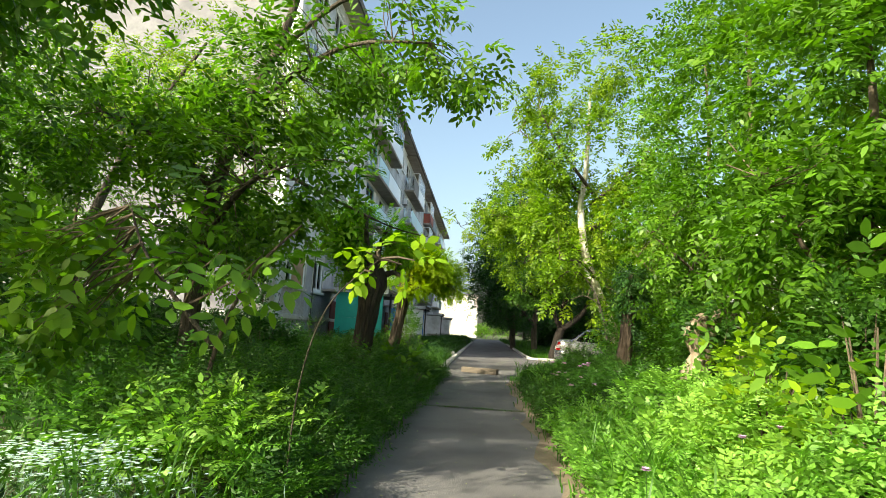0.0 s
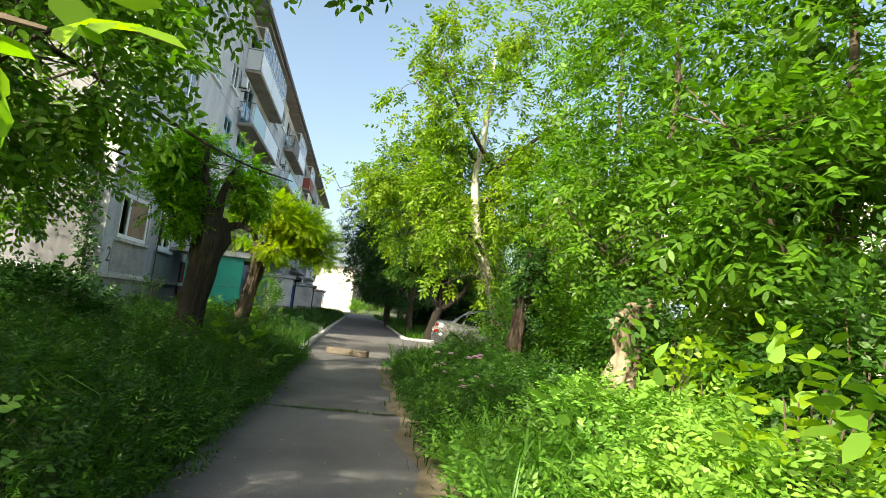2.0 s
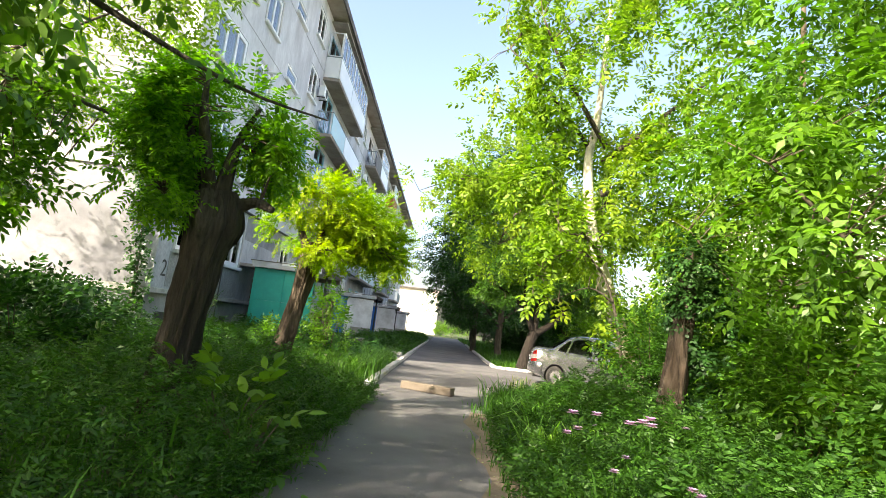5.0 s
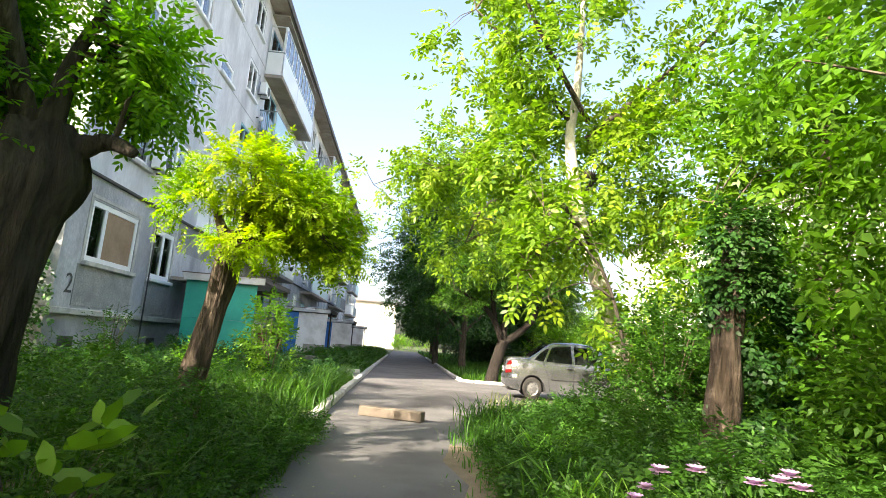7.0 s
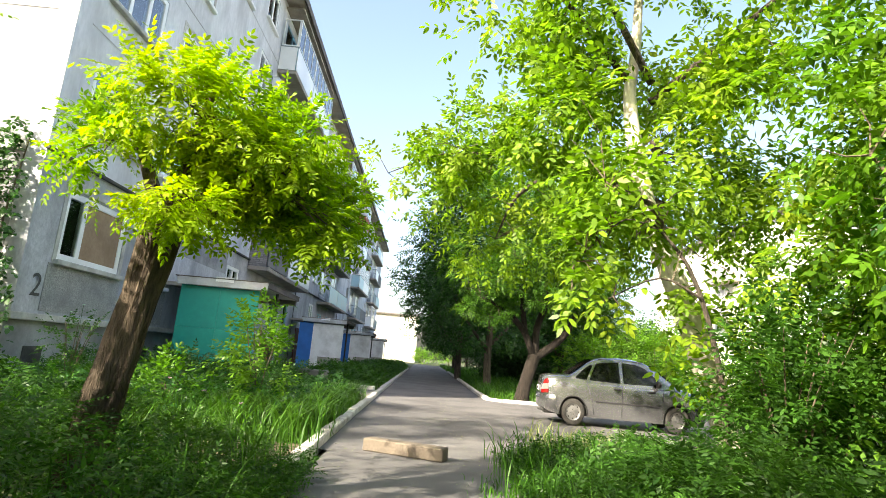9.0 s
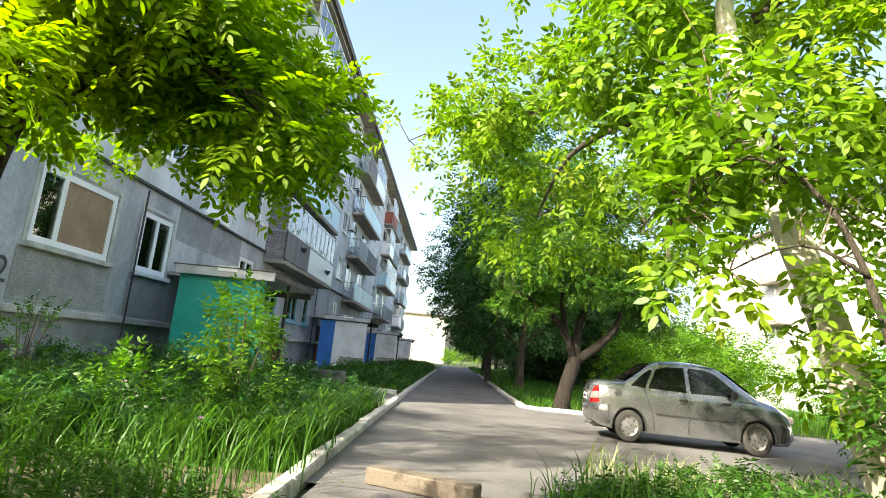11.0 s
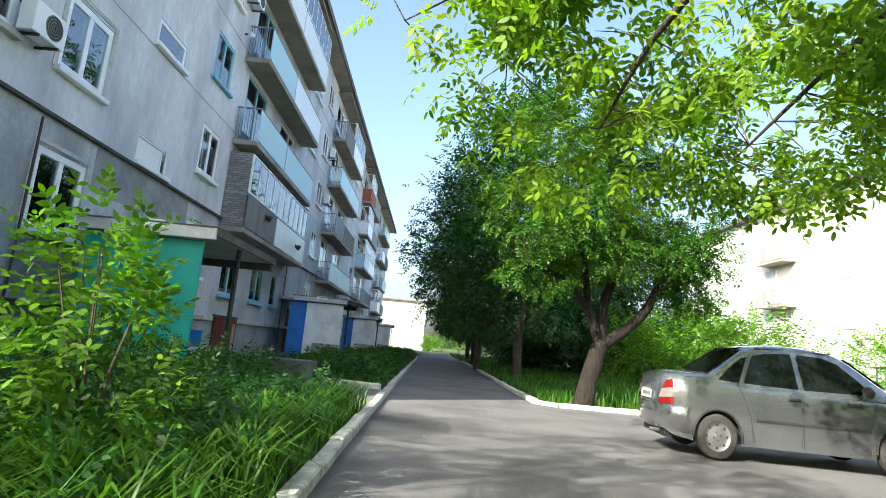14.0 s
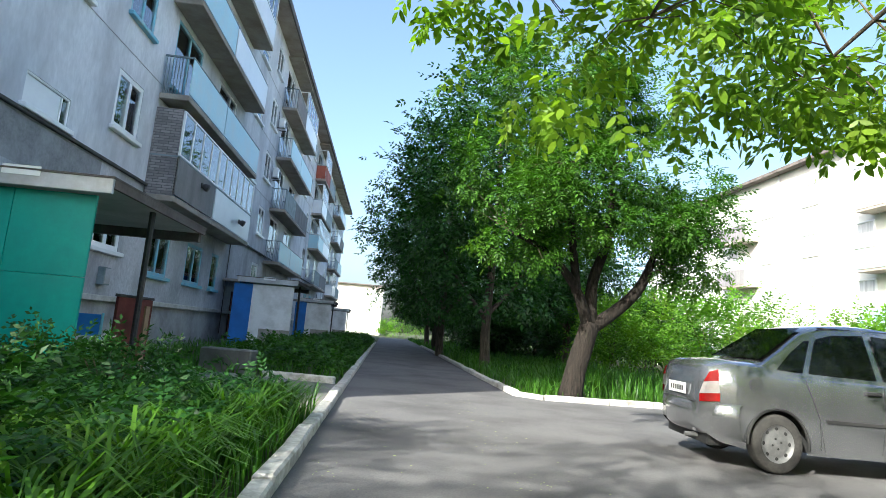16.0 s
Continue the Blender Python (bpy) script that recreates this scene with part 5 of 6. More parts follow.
for i, (x, y, r, h) in enumerate(((-6.4, 10.5, 1.0, 1.3), (-5.2, 8.9, 0.9, 1.2), (-7.9, 12.2, 1.2, 1.4), (-6.6, 7.6, 1.1, 1.5), (-9.4, 13.6, 1.2, 1.5), (-5.0, 13.2, 0.8, 1.0), (-6.3, 15.2, 0.9, 1.1), (-7.7, 16.4, 0.9, 1.2), (-4.4, 11.4, 0.8, 1.1))):
    shrub("dark green bush in the shade behind the bank", x, y, r, h, L_DARK, 620, 170 + i, 0.1, 0.05)


shrub("big-leaved walnut seedling on the shady bank", -1.3, 9.45, 0.5, 0.62, L_ASH, 26, 190, 0.14, 0.075, 2, simple=False)
shrub("broad-leaved seedling at the edge of the path", -1.0, 9.1, 0.3, 0.5, L_ASH, 18, 191, 0.14, 0.07, 2, simple=False)


def dead_stump():
    root = thing("tree_stump", "pale bare broken tree stump overgrown with creeper", "tree stump", (2.78, 7.3, 0))
    bm = bmesh.new()
    pts, rad = smooth_path([(0.06, 0, -0.1), (0.0, 0, 0.35), (-0.05, 0, 0.7), (0.03, 0, 1.0), (-0.03, 0, 1.25), (0.07, 0, 1.5)], [0.19, 0.14, 0.16, 0.1, 0.15, 0.04], 6)
    tube(bm, pts, rad, 24, 0.75, 3)
    part("trunk", bm, M_DEADWOOD, root, smooth=True)
    bm = bmesh.new()
    tube(bm, *smooth_path([(0.1, 0, 1.2), (0.2, -0.02, 1.45), (0.22, 0, 1.62)], [0.07, 0.05, 0.02], 4), 9, 0.4, 5)
    part("broken_limb", bm, M_DEADWOOD, root, smooth=True)
    rng = np.random.default_rng(9)
    a = rng.uniform(0, 6.28, 260)
    zz = rng.uniform(0.2, 1.7, 260)
    P = np.stack([np.cos(a) * 0.18, np.sin(a) * 0.18, zz], 1)
    P = P[(P[:, 0] > -0.03) | (P[:, 2] > 1.2) | (P[:, 2] < 0.5)]
    blades("creeper", *sprays(rng, P, P * [1, 1, 0] + rng.normal(0, 0.25, P.shape), 0.16, 2, 0.075, 0.05), L_WEED, root)


dead_stump()


def ivy_trunk():
    root = thing("tree", "slender furrowed trunk thickly overgrown with dark creeper", "tree", (3.02, 11.9, 0))
    bm = bmesh.new()
    tube(bm, *smooth_path([(-0.12, 0, -0.1), (-0.06, 0, 0.5), (0.0, 0, 1.3), (0.05, 0, 2.0), (0.1, 0.1, 2.5)], [0.19, 0.135, 0.11, 0.09, 0.04], 9), 30, 0.5, 7)
    part("trunk", bm, M_BARK_BROWN, root, smooth=True)
    rng = np.random.default_rng(10)
    P, out = crown_points(rng, [(0.12, 0, 1.9, 0.28, 0.28, 0.5), (0.35, 0.1, 1.5, 0.33, 0.35, 0.6), (0.08, 0, 2.35, 0.3, 0.3, 0.35), (0.45, 0.2, 0.8, 0.33, 0.35, 0.5)], 1700, 0.3)
    blades("creeper", *sprays(rng, P, out + [0, 0, -0.5], 0.13, 2, 0.056, 0.04), L_DARK, root)


ivy_trunk()
cr = thing("creeper", "dark green creeper climbing the house corner", "climbing plant", (FX - 0.4, Y0 - 0.1, 0))
rngc = np.random.default_rng(14)
n_ = 520
zc = rngc.uniform(0.1, 4.9, n_)
Pc = np.stack([0.05 + rngc.normal(0, 0.2, n_) + 0.12 * np.sin(zc * 1.3), np.full(n_, -0.02) - rngc.random(n_) * 0.12, zc], 1)
blades("leaves", *sprays(rngc, Pc, np.stack([rngc.normal(0, 0.6, n_), -np.ones(n_) * 0.5, rngc.normal(-0.3, 0.4, n_)], 1), 0.14, 1, 0.1, 0.08), L_DARK, cr)
bm = bmesh.new()
tube(bm, [(0, -0.03, 0), (0.1, -0.03, 1.5), (0.0, -0.03, 3), (0.15, -0.03, 4.6)], [0.03, 0.025, 0.02, 0.01], 6)
part("stem", bm, M_TWIG, cr)

# ---- weeds, grass and flowers ----
def weed_patch(name, label, n, place, mat, seed, pairs=4, length=0.2, leaf=0.075, width=0.032, simple=True, up=0.45):
    """place(rng, n) gives x, y and the height of growth there."""
    rng = np.random.default_rng(seed)
    x, y, h = place(rng, n)
    z = h * rng.random(len(x)) ** 0.6
    P = np.stack([x, y, z], 1)
    D = rng.normal(0, 1, P.shape)
    D[:, 2] = np.abs(D[:, 2]) * 0.3 + up
    ob = blades(name, *sprays(rng, P, D, length, pairs, leaf, width), mat, None, simple)
    return tagged(ob, label, "weeds")


def lumps(x, y, f=1.1, s=0.0):
    return np.array([noise.noise(Vector((a * f, b * f, s))) for a, b in zip(x, y)])


def left_bank(near):
    def f(rng, n):
        y = rng.uniform(-1.5, 14.4, n)
        d = rng.random(n) ** (1.6 if near else 1.0) * (1.6 if near else 6.4)
        x = -0.8 - d
        keep = ~((x < -1.0) & (y < 3.1) & (x > -2.6) & (y > 1.9)) | (rng.random(n) < 0.1)
        h = np.clip(0.22 + 0.65 * d, 0.15, 0.72) * (1 + 0.45 * lumps(x, y))
        h = np.where((y > 12.8) & (d < 1.2), h * 0.6, h)
        return x[keep], y[keep], h[keep]
    return f


def right_bank(near, ya=-1.0, yb=16.4):
    def f(rng, n):
        y = rng.uniform(ya, yb, n)
        d = rng.random(n) ** (1.4 if near else 0.9) * (1.8 if near else 7.5)
        x = 0.98 + d + np.maximum(0, y - 11) * 0.07
        h = np.clip(0.16 + 0.5 * d, 0.12, 0.68) * (1 + 0.45 * lumps(x, y, 1.2, 5.0))
        h = h * np.where(y > 14.0, 0.55, 1.0)
        return x, y, h
    return f


weed_patch("weeds", "dark green nettles and weeds along the shady bank", 8200, left_bank(True), L_WEED, 201, pairs=7, leaf=0.042, width=0.014, length=0.22)
weed_patch("weeds", "rank green weeds under the trees", 6000, left_bank(False), L_WEED, 202, pairs=5, leaf=0.06, width=0.02, length=0.24)
# sun and shade along the bank are put into the choice of leaf colour
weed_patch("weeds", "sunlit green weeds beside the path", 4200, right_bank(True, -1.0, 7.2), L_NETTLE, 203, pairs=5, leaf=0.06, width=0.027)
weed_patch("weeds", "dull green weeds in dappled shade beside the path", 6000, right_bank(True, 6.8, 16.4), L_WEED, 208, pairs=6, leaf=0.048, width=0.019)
weed_patch("weeds", "lush sunlit undergrowth beneath the thicket", 2800, right_bank(False, -1.0, 7.5), L_SHRUB, 204, leaf=0.07, width=0.032, length=0.24)
weed_patch("weeds", "green undergrowth beneath the walnut trees", 3400, right_bank(False, 7.0, 16.4), L_WEED, 209, leaf=0.07, width=0.032, length=0.24)
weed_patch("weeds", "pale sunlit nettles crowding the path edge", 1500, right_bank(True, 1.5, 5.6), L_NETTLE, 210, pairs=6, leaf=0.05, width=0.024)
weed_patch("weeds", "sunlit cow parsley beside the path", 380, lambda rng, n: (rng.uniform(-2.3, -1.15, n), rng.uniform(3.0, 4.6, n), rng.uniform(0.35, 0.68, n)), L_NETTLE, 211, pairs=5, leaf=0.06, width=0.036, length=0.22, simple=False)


def house_bed(rng, n):
    y = rng.uniform(27.5, 66, n)
    x = rng.uniform(-3.7, -1.3, n)
    return x, y, np.clip(0.55 * (1 + 0.5 * lumps(x, y, 0.9, 2.0)), 0.2, 0.8) * np.clip((-1.15 - x) * 1.6, 0.25, 1)


weed_patch("weeds", "dark green bed of low bushes along the house", 4200, house_bed, L_WEED, 205, leaf=0.11, width=0.06, pairs=3, length=0.22)
weed_patch("weeds", "rank broad-leaved weeds in the front garden", 4200, lambda rng, n: (-1.45 - 4.4 * rng.random(n) ** 0.9, rng.uniform(16.4, 23.2, n), rng.uniform(0.2, 0.6, n)), L_IVY, 207, leaf=0.075, width=0.032, pairs=4)
weed_patch("weeds", "silvery weeds behind the front garden", 1500, lambda rng, n: (rng.uniform(-7, -3.2, n), rng.uniform(13.8, 23.0, n), rng.uniform(0.25, 0.65, n)), L_WEED, 206, leaf=0.08)


def grass(name, label, n, place, mat, seed, width=0.008, parent=None, origin=None):
    """Arching blades of three segments."""
    rng = np.random.default_rng(seed)
    x, y, h, lean = place(rng, n)
    n = len(x)
    a = rng.uniform(0, 2 * math.pi, n)
    d = np.stack([np.cos(a), np.sin(a), np.zeros(n)], 1)
    s = np.stack([-np.sin(a), np.cos(a), np.zeros(n)], 1)
    P = np.stack([x, y, np.full(n, -0.03)], 1)
    w = (width * rng.uniform(0.6, 1.3, n))[:, None]
    L = (lean * rng.uniform(0.5, 1.3, n))[:, None] * h[:, None]
    zz = np.array([[0, 0, 1.0]])
    rows = []
    for f, ww in ((0, 0.8), (0.45, 1.0), (0.8, 0.75)):
        c = P + zz * (h[:, None] * (1.5 * f - 0.62 * f * f) * 1.05) + d * L * f * f
        rows += [c - s * w * ww, c + s * w * ww]
    rows.append(P + zz * h[:, None] * np.where(lean > 0.7, 0.72, 0.95)[:, None] + d * L * 1.08)
    V = np.stack(rows, 1).reshape(-1, 3)
    b = np.arange(n)[:, None] * 7
    quads = np.concatenate([b + np.array([0, 1, 3, 2]), b + np.array([2, 3, 5, 4])])
    tris = b + np.array([4, 5, 6])
    me = bpy.data.meshes.new(name)
    me.vertices.add(len(V))
    me.vertices.foreach_set("co", V.astype(np.float32).ravel())
    loops = np.concatenate([quads.ravel(), tris.ravel()]).astype(np.int32)
    me.loops.add(len(loops))
    me.loops.foreach_set("vertex_index", loops)
    tot = np.concatenate([np.full(len(quads), 4), np.full(len(tris), 3)]).astype(np.int32)
    me.polygons.add(len(tot))
    me.polygons.foreach_set("loop_start", np.concatenate([[0], np.cumsum(tot)[:-1]]).astype(np.int32))
    me.polygons.foreach_set("loop_total", tot)
    me.update(calc_edges=True)
    me.materials.append(mat)
    ob = new(name, me)
    if parent:
        ob.parent = parent
        return ob
    return tagged(ob, label, "grass", kind="stuff")


def rect(x0, x1, y0, y1, h0, h1, lean=0.5):
    def f(rng, n):
        x, y = rng.uniform(x0, x1, n), rng.uniform(y0, y1, n)
        h = rng.uniform(h0, h1, n) * (1 + 0.35 * lumps(x, y, 0.8, 9.0))
        return x, y, h, np.full(n, lean)
    return f


grass("grass", "tall green lawn grass along the kerb", 9000, rect(-7.0, -1.14, 16.2, 23.6, 0.18, 0.46), L_GRASS, 301)
grass("grass", "low lawn grass along the house", 7000, rect(-6.9, -1.2, 27, 62, 0.15, 0.4), L_GRASS, 302, 0.012)
grass("grass", "uncut grass under the forked tree", 11000, rect(2.45, 10, 27.25, 46, 0.15, 0.42), L_GRASS, 303, 0.012)
grass("grass", "tall pale sunlit grass behind the parking bay", 5000, rect(4.4, 15, 27.3, 33, 0.35, 0.8, 0.35), L_GRASS, 304, 0.009)
grass("grass", "sparse grass tufts along the crumbled path edge", 1500, lambda rng, n: (np.where(rng.random(n) < 0.5, 0.95 + rng.normal(0, 0.1, n), -0.86 + rng.normal(0, 0.07, n)), rng.uniform(0.5, 15, n), rng.uniform(0.06, 0.22, n), np.full(n, 0.8)), L_GRASS, 305, 0.006)
grass("grass", "mixed grass among the sunlit weeds", 6000, lambda rng, n: (1.0 + rng.random(n) * 5, rng.uniform(0, 16.5, n), rng.uniform(0.2, 0.62, n), np.full(n, 0.5)), L_GRASS, 306, 0.006)
grass("grass", "mixed grass among the shaded weeds", 8000, lambda rng, n: (-0.95 - rng.random(n) * 5.5, rng.uniform(0, 17.5, n), rng.uniform(0.2, 0.7, n), np.full(n, 0.5)), L_GRASS, 307, 0.007)
grass("grass", "dry seeding grass at the edge of the bay", 1100, rect(1.7, 5.5, 15.7, 17.4, 0.2, 0.5), L_STRAW, 308, 0.006)
grass("grass", "rough grass far along the driveway", 5000, rect(2.6, 12, 46, 95, 0.2, 0.45), L_GRASS, 309, 0.03)
grass("grass", "grass growing out of a crack across the path", 260, lambda rng, n: (rng.uniform(-0.75, 0.75, n), 8.66 + rng.normal(0, 0.03, n), rng.uniform(0.02, 0.07, n), np.full(n, 0.9)), L_GRASS, 310, 0.005)
rngd = random.Random(8)
for i in range(26):
    x, y = rngd.uniform(-2.6, -1.35), rngd.uniform(16.6, 23.4)
    if i < 12:
        x, y = -1.45 - 0.5 * rngd.random(), 16.7 + i * 0.5
    c = thing("daylily", "clump of arching strap-leaved daylily beside the kerb", "plant", (x, y, 0), group="daylilies along the kerb")
    hh = rngd.uniform(0.5, 0.72)
    for j in range(6):
        fx, fy = 0.11 * math.cos(j * 1.05 + i), 0.11 * math.sin(j * 1.05 + i)
        grass("leaf_fan", "", 17, lambda rng, n: (fx + rng.normal(0, 0.04, n), fy + rng.normal(0, 0.04, n), rng.uniform(0.6, 1.0, n) * hh, np.full(n, 0.95)), L_LILY, 400 + i * 7 + j, 0.0105, parent=c)
for i, (x, y) in enumerate(((-3.0, 4.6), (-2.3, 5.0), (-3.6, 5.2), (-1.7, 5.3), (1.35, 4.3), (1.7, 4.9), (1.5, 5.7), (2.2, 5.3), (1.3, 6.4), (2.0, 6.6), (1.25, 10.6), (1.5, 12.2))):
    c = thing("grass_tuft", "tuft of tall arching grass in the shade" if x < 0 else "tuft of tall grass in the sun beside the path", "grass", (x, y, 0), group="tall grass tufts")
    # right-hand tufts take the paler leaf with the sun in its colour
    for j in range(3):
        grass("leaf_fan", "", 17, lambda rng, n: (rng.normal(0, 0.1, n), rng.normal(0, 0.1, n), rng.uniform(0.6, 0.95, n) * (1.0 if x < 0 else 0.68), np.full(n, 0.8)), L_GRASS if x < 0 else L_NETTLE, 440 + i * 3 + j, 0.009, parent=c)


def flower_head(x, y, z, mat, label, petals=9, r=0.03, name="flower"):
    rng = np.random.default_rng(int(abs(x * 1000 + y * 77)) + 5)
    ob = thing(name, label, "flower", (x, y, 0), group="wild flowers")
    bm = bmesh.new()
    tube(bm, [(0, 0, -0.02), (0.01, 0, z * 0.5), (0, 0, z)], [0.004, 0.0035, 0.003], 4)
    part("stem", bm, L_WEED, ob)
    a = np.arange(petals * 2) * 2 * math.pi / petals
    el = np.where(np.arange(petals * 2) < petals, 0.3, 0.9)
    D = np.stack([np.cos(a), np.sin(a), el], 1)
    blades("petals", np.tile([[0, 0, z]], (petals * 2, 1)), D, np.tile([[0, 0, 1.0]], (petals * 2, 1)) + rng.normal(0, 0.05, (petals * 2, 3)), np.full(petals * 2, r), np.full(petals * 2, r * 0.7), mat, ob)


for x, y, z in ((2.42, 10.2, 0.6), (2.3, 10.3, 0.62), (2.5, 10.35, 0.58), (2.0, 10.5, 0.55), (2.35, 10.7, 0.58), (1.7, 10.4, 0.5), (1.2, 7.3, 0.6), (1.4, 7.6, 0.62), (1.45, 7.8, 0.6), (0.95, 2.95, 0.5), (1.6, 3.4, 0.62), (1.9, 3.6, 0.66), (2.3, 3.7, 0.66), (1.15, 8.0, 0.6), (1.3, 8.3, 0.62)):
    flower_head(x, y, z, M_FLOWER, "pink-purple wild flower on a thin stem", r=0.03)
for x, y, z in ((1.74, 9.32, 0.7), (1.81, 9.36, 0.72), (1.68, 9.4, 0.67), (1.78, 9.25, 0.69), (1.44, 9.44, 0.7), (1.25, 9.38, 0.7), (1.3, 9.75, 0.5), (1.42, 9.9, 0.52), (1.64, 7.96, 0.5), (1.29, 7.66, 0.5)):
    flower_head(x, y, z, M_FLOWER, "full pink-purple mallow bloom beside the path", petals=11, r=0.05)
for x, y, z in ((-2.6, 16.6, 0.5), (-1.9, 15.9, 0.45), (-3.2, 16.9, 0.6), (-5.3, 18.2, 1.52), (-5.6, 18.4, 1.4)):
    flower_head(x, y, z, M_FLOWER if x > -4 else M_FLOWER_W, "pale pink bloom on a thin stem", r=0.035)
wf = thing("flower_bed", "mass of small white flowers with silvery stems", "flowers", (-1.75, 2.45, 0))
rngw = np.random.default_rng(77)
n_ = 650
Pw = np.stack([rngw.normal(0, 0.27, n_), rngw.normal(0, 0.2, n_), np.zeros(n_)], 1)
Pw[:, 2] = np.clip(0.5 - 0.5 * (Pw[:, 0] ** 2 + Pw[:, 1] ** 2) + rngw.normal(0, 0.04, n_), 0.05, 0.6)
aw = rngw.uniform(0, 6.28, (n_, 5)) * 0.15 + np.arange(5) * 1.2566
Dw = np.stack([np.cos(aw), np.sin(aw), np.full_like(aw, 0.35)], 2).reshape(-1, 3)
blades("petals", np.repeat(Pw, 5, 0), Dw, np.tile([[0, 0, 1.0]], (n_ * 5, 1)), np.full(n_ * 5, 0.015), np.full(n_ * 5, 0.012), M_FLOWER_W, wf, True)
n2 = 1500
Ps = np.stack([rngw.normal(0, 0.36, n2), rngw.normal(0, 0.24, n2), rngw.uniform(0, 0.34, n2)], 1)
blades("foliage", Ps, rngw.normal(0, 0.5, (n2, 3)) + [0, 0, 0.8], rngw.normal(0, 1, (n2, 3)), np.full(n2, 0.07), np.full(n2, 0.008), foliage("silvery_leaf", (0.2, 0.26, 0.2), (0.3, 0.36, 0.3), None, 0.25), wf, True)

# ---- things on the ground ----
def beam():
    root = thing("beam", "weathered square timber beam lying across the path", "timber beam", (0.06, 16.05, 0.004))
    root.rotation_euler = (0, 0, radians(-22))
    bm = bmesh.new()
    add_box(bm, -0.52, 0.52, -0.095, 0.095, 0.0, 0.15, bevel=0.012)
    for v in bm.verts:
        v.co += Vector((0, 0.008 * noise.noise(v.co * 7), 0.006 * noise.noise(v.co * 5 + Vector((3, 0, 0))) if v.co.z > 0.05 else 0))
    part("timber", bm, M_PLANK, root)


beam()


def concrete_block(at, size, turn, label):
    root = thing("concrete_block", label, "concrete block", at)
    root.rotation_euler = (0, 0, radians(turn))
    part("block", box_bm(-size[0] / 2, size[0] / 2, -size[1] / 2, size[1] / 2, -0.05, size[2], bevel=0.025), M_OLD_CONCRETE, root)


concrete_block((-3.3, 27.5, 0), (1.0, 0.35, 0.5), -10, "pale concrete block standing in the front garden")
slab = thing("walkway", "cracked concrete walkway with whitewashed edge", "walkway", (0, 0, 0), kind="structure")
bm = bmesh.new()
q = [bm.verts.new(p) for p in ((-4.0, 24.6, 0.1), (-1.16, 24.3, 0.07), (-1.16, 26.6, 0.07), (-4.0, 27.2, 0.1))]
q2 = [bm.verts.new((v.co.x, v.co.y, -0.06)) for v in q]
bm.faces.new(q)
for i in range(4):
    bm.faces.new((q[i], q2[i], q2[(i + 1) % 4], q[(i + 1) % 4]))
part("slab", bm, M_OLD_CONCRETE, slab)
for a, b in (((-2.5, 26.95), (-1.2, 26.62)),):
    ob = part("edge_stone", box_bm(-0.68, 0.68, -0.07, 0.07, 0.0, 0.19, bevel=0.02), M_KERB, slab)
    ob.matrix_basis = pose(-1.86, 26.78, 0, 0, 0, -14)
strip("dirt_patch", [(-4.2, 14.75), (-3.9, 15.3), (-3.6, 16.0)], [(-0.95, 14.7), (-0.94, 15.3), (-1.0, 16.3)], 0.002, M_DIRT, "bare trampled dirt between weeds and kerb", "dirt")
strip("dirt_edge", [(0.72 + 0.08 * math.sin(i * 1.7), 0.5 + i * 0.5) for i in range(28)], [(1.3 + 0.1 * math.sin(i * 2.3), 0.5 + i * 0.5) for i in range(28)], 0.006, M_DIRT, "sandy dirt along the path edge", "dirt")
strip("crack", [(-0.8 + 0.1 * i, 8.63 + 0.03 * math.sin(i * 2.1)) for i in range(17)], [(-0.8 + 0.1 * i, 8.69 + 0.035 * math.sin(i * 1.3 + 1)) for i in range(17)], 0.007, M_SOIL, "earth-filled crack across the asphalt", "crack")
rngl = np.random.default_rng(90)
n_ = 900
yl = rngl.uniform(0.5, 26, n_)
xl = np.where(rngl.random(n_) < 0.6, np.where(rngl.random(n_) < 0.5, -0.75, 0.85) + rngl.normal(0, 0.16, n_), rngl.uniform(-0.8, 1.4, n_))
al = rngl.uniform(0, 6.28, n_)
lit = blades("leaf_litter", np.stack([xl, yl, np.full(n_, 0.018)], 1), np.stack([np.cos(al), np.sin(al), np.zeros(n_)], 1), np.tile([[0, 0, 1.0]], (n_, 1)) + rngl.normal(0, 0.2, (n_, 3)), rngl.uniform(0.012, 0.04, n_), rngl.uniform(0.008, 0.02, n_), L_STRAW, None, True, droop=0.0)
tagged(lit, "dry leaf litter and bits strewn on the path", "litter")

# ---- car ----
def metal_paint():
    m, t, p = nodes_of("silver_grey_car_paint")
    n = noise_tex(t, 3.0, 4)
    t.links.new(mix_rgb(t, ramp(t, n, 0.35, 0.7), (0.315, 0.322, 0.335), (0.26, 0.267, 0.28)), p.inputs["Base Color"])
    p.inputs["Metallic"].default_value, p.inputs["Roughness"].default_value = 0.85, 0.24
    p.inputs["Coat Weight"].default_value, p.inputs["Coat Roughness"].default_value = 0.8, 0.06
    return m


M_CAR = metal_paint()
# tinted glass made opaque; the dim cabin behind is put into its colour
M_CARGLASS = surface("dark_opaque_car_glass", (0.012, 0.016, 0.015), (0.018, 0.022, 0.02), 3, 1, 0.04, 0.0, spec=0.8)
M_RUBBER = surface("black_rubber", (0.03, 0.029, 0.028), (0.06, 0.056, 0.052), 30, 4, 0.85, 0.2)
M_RIM = surface("painted_steel_wheel", (0.2, 0.2, 0.2), (0.14, 0.14, 0.14), 20, 5, 0.45, 0.1, metal=0.5)
M_REDLAMP = surface("red_lamp_lens", (0.32, 0.008, 0.01), (0.38, 0.014, 0.012), 10, 4, 0.15, 0.0, spec=0.6)
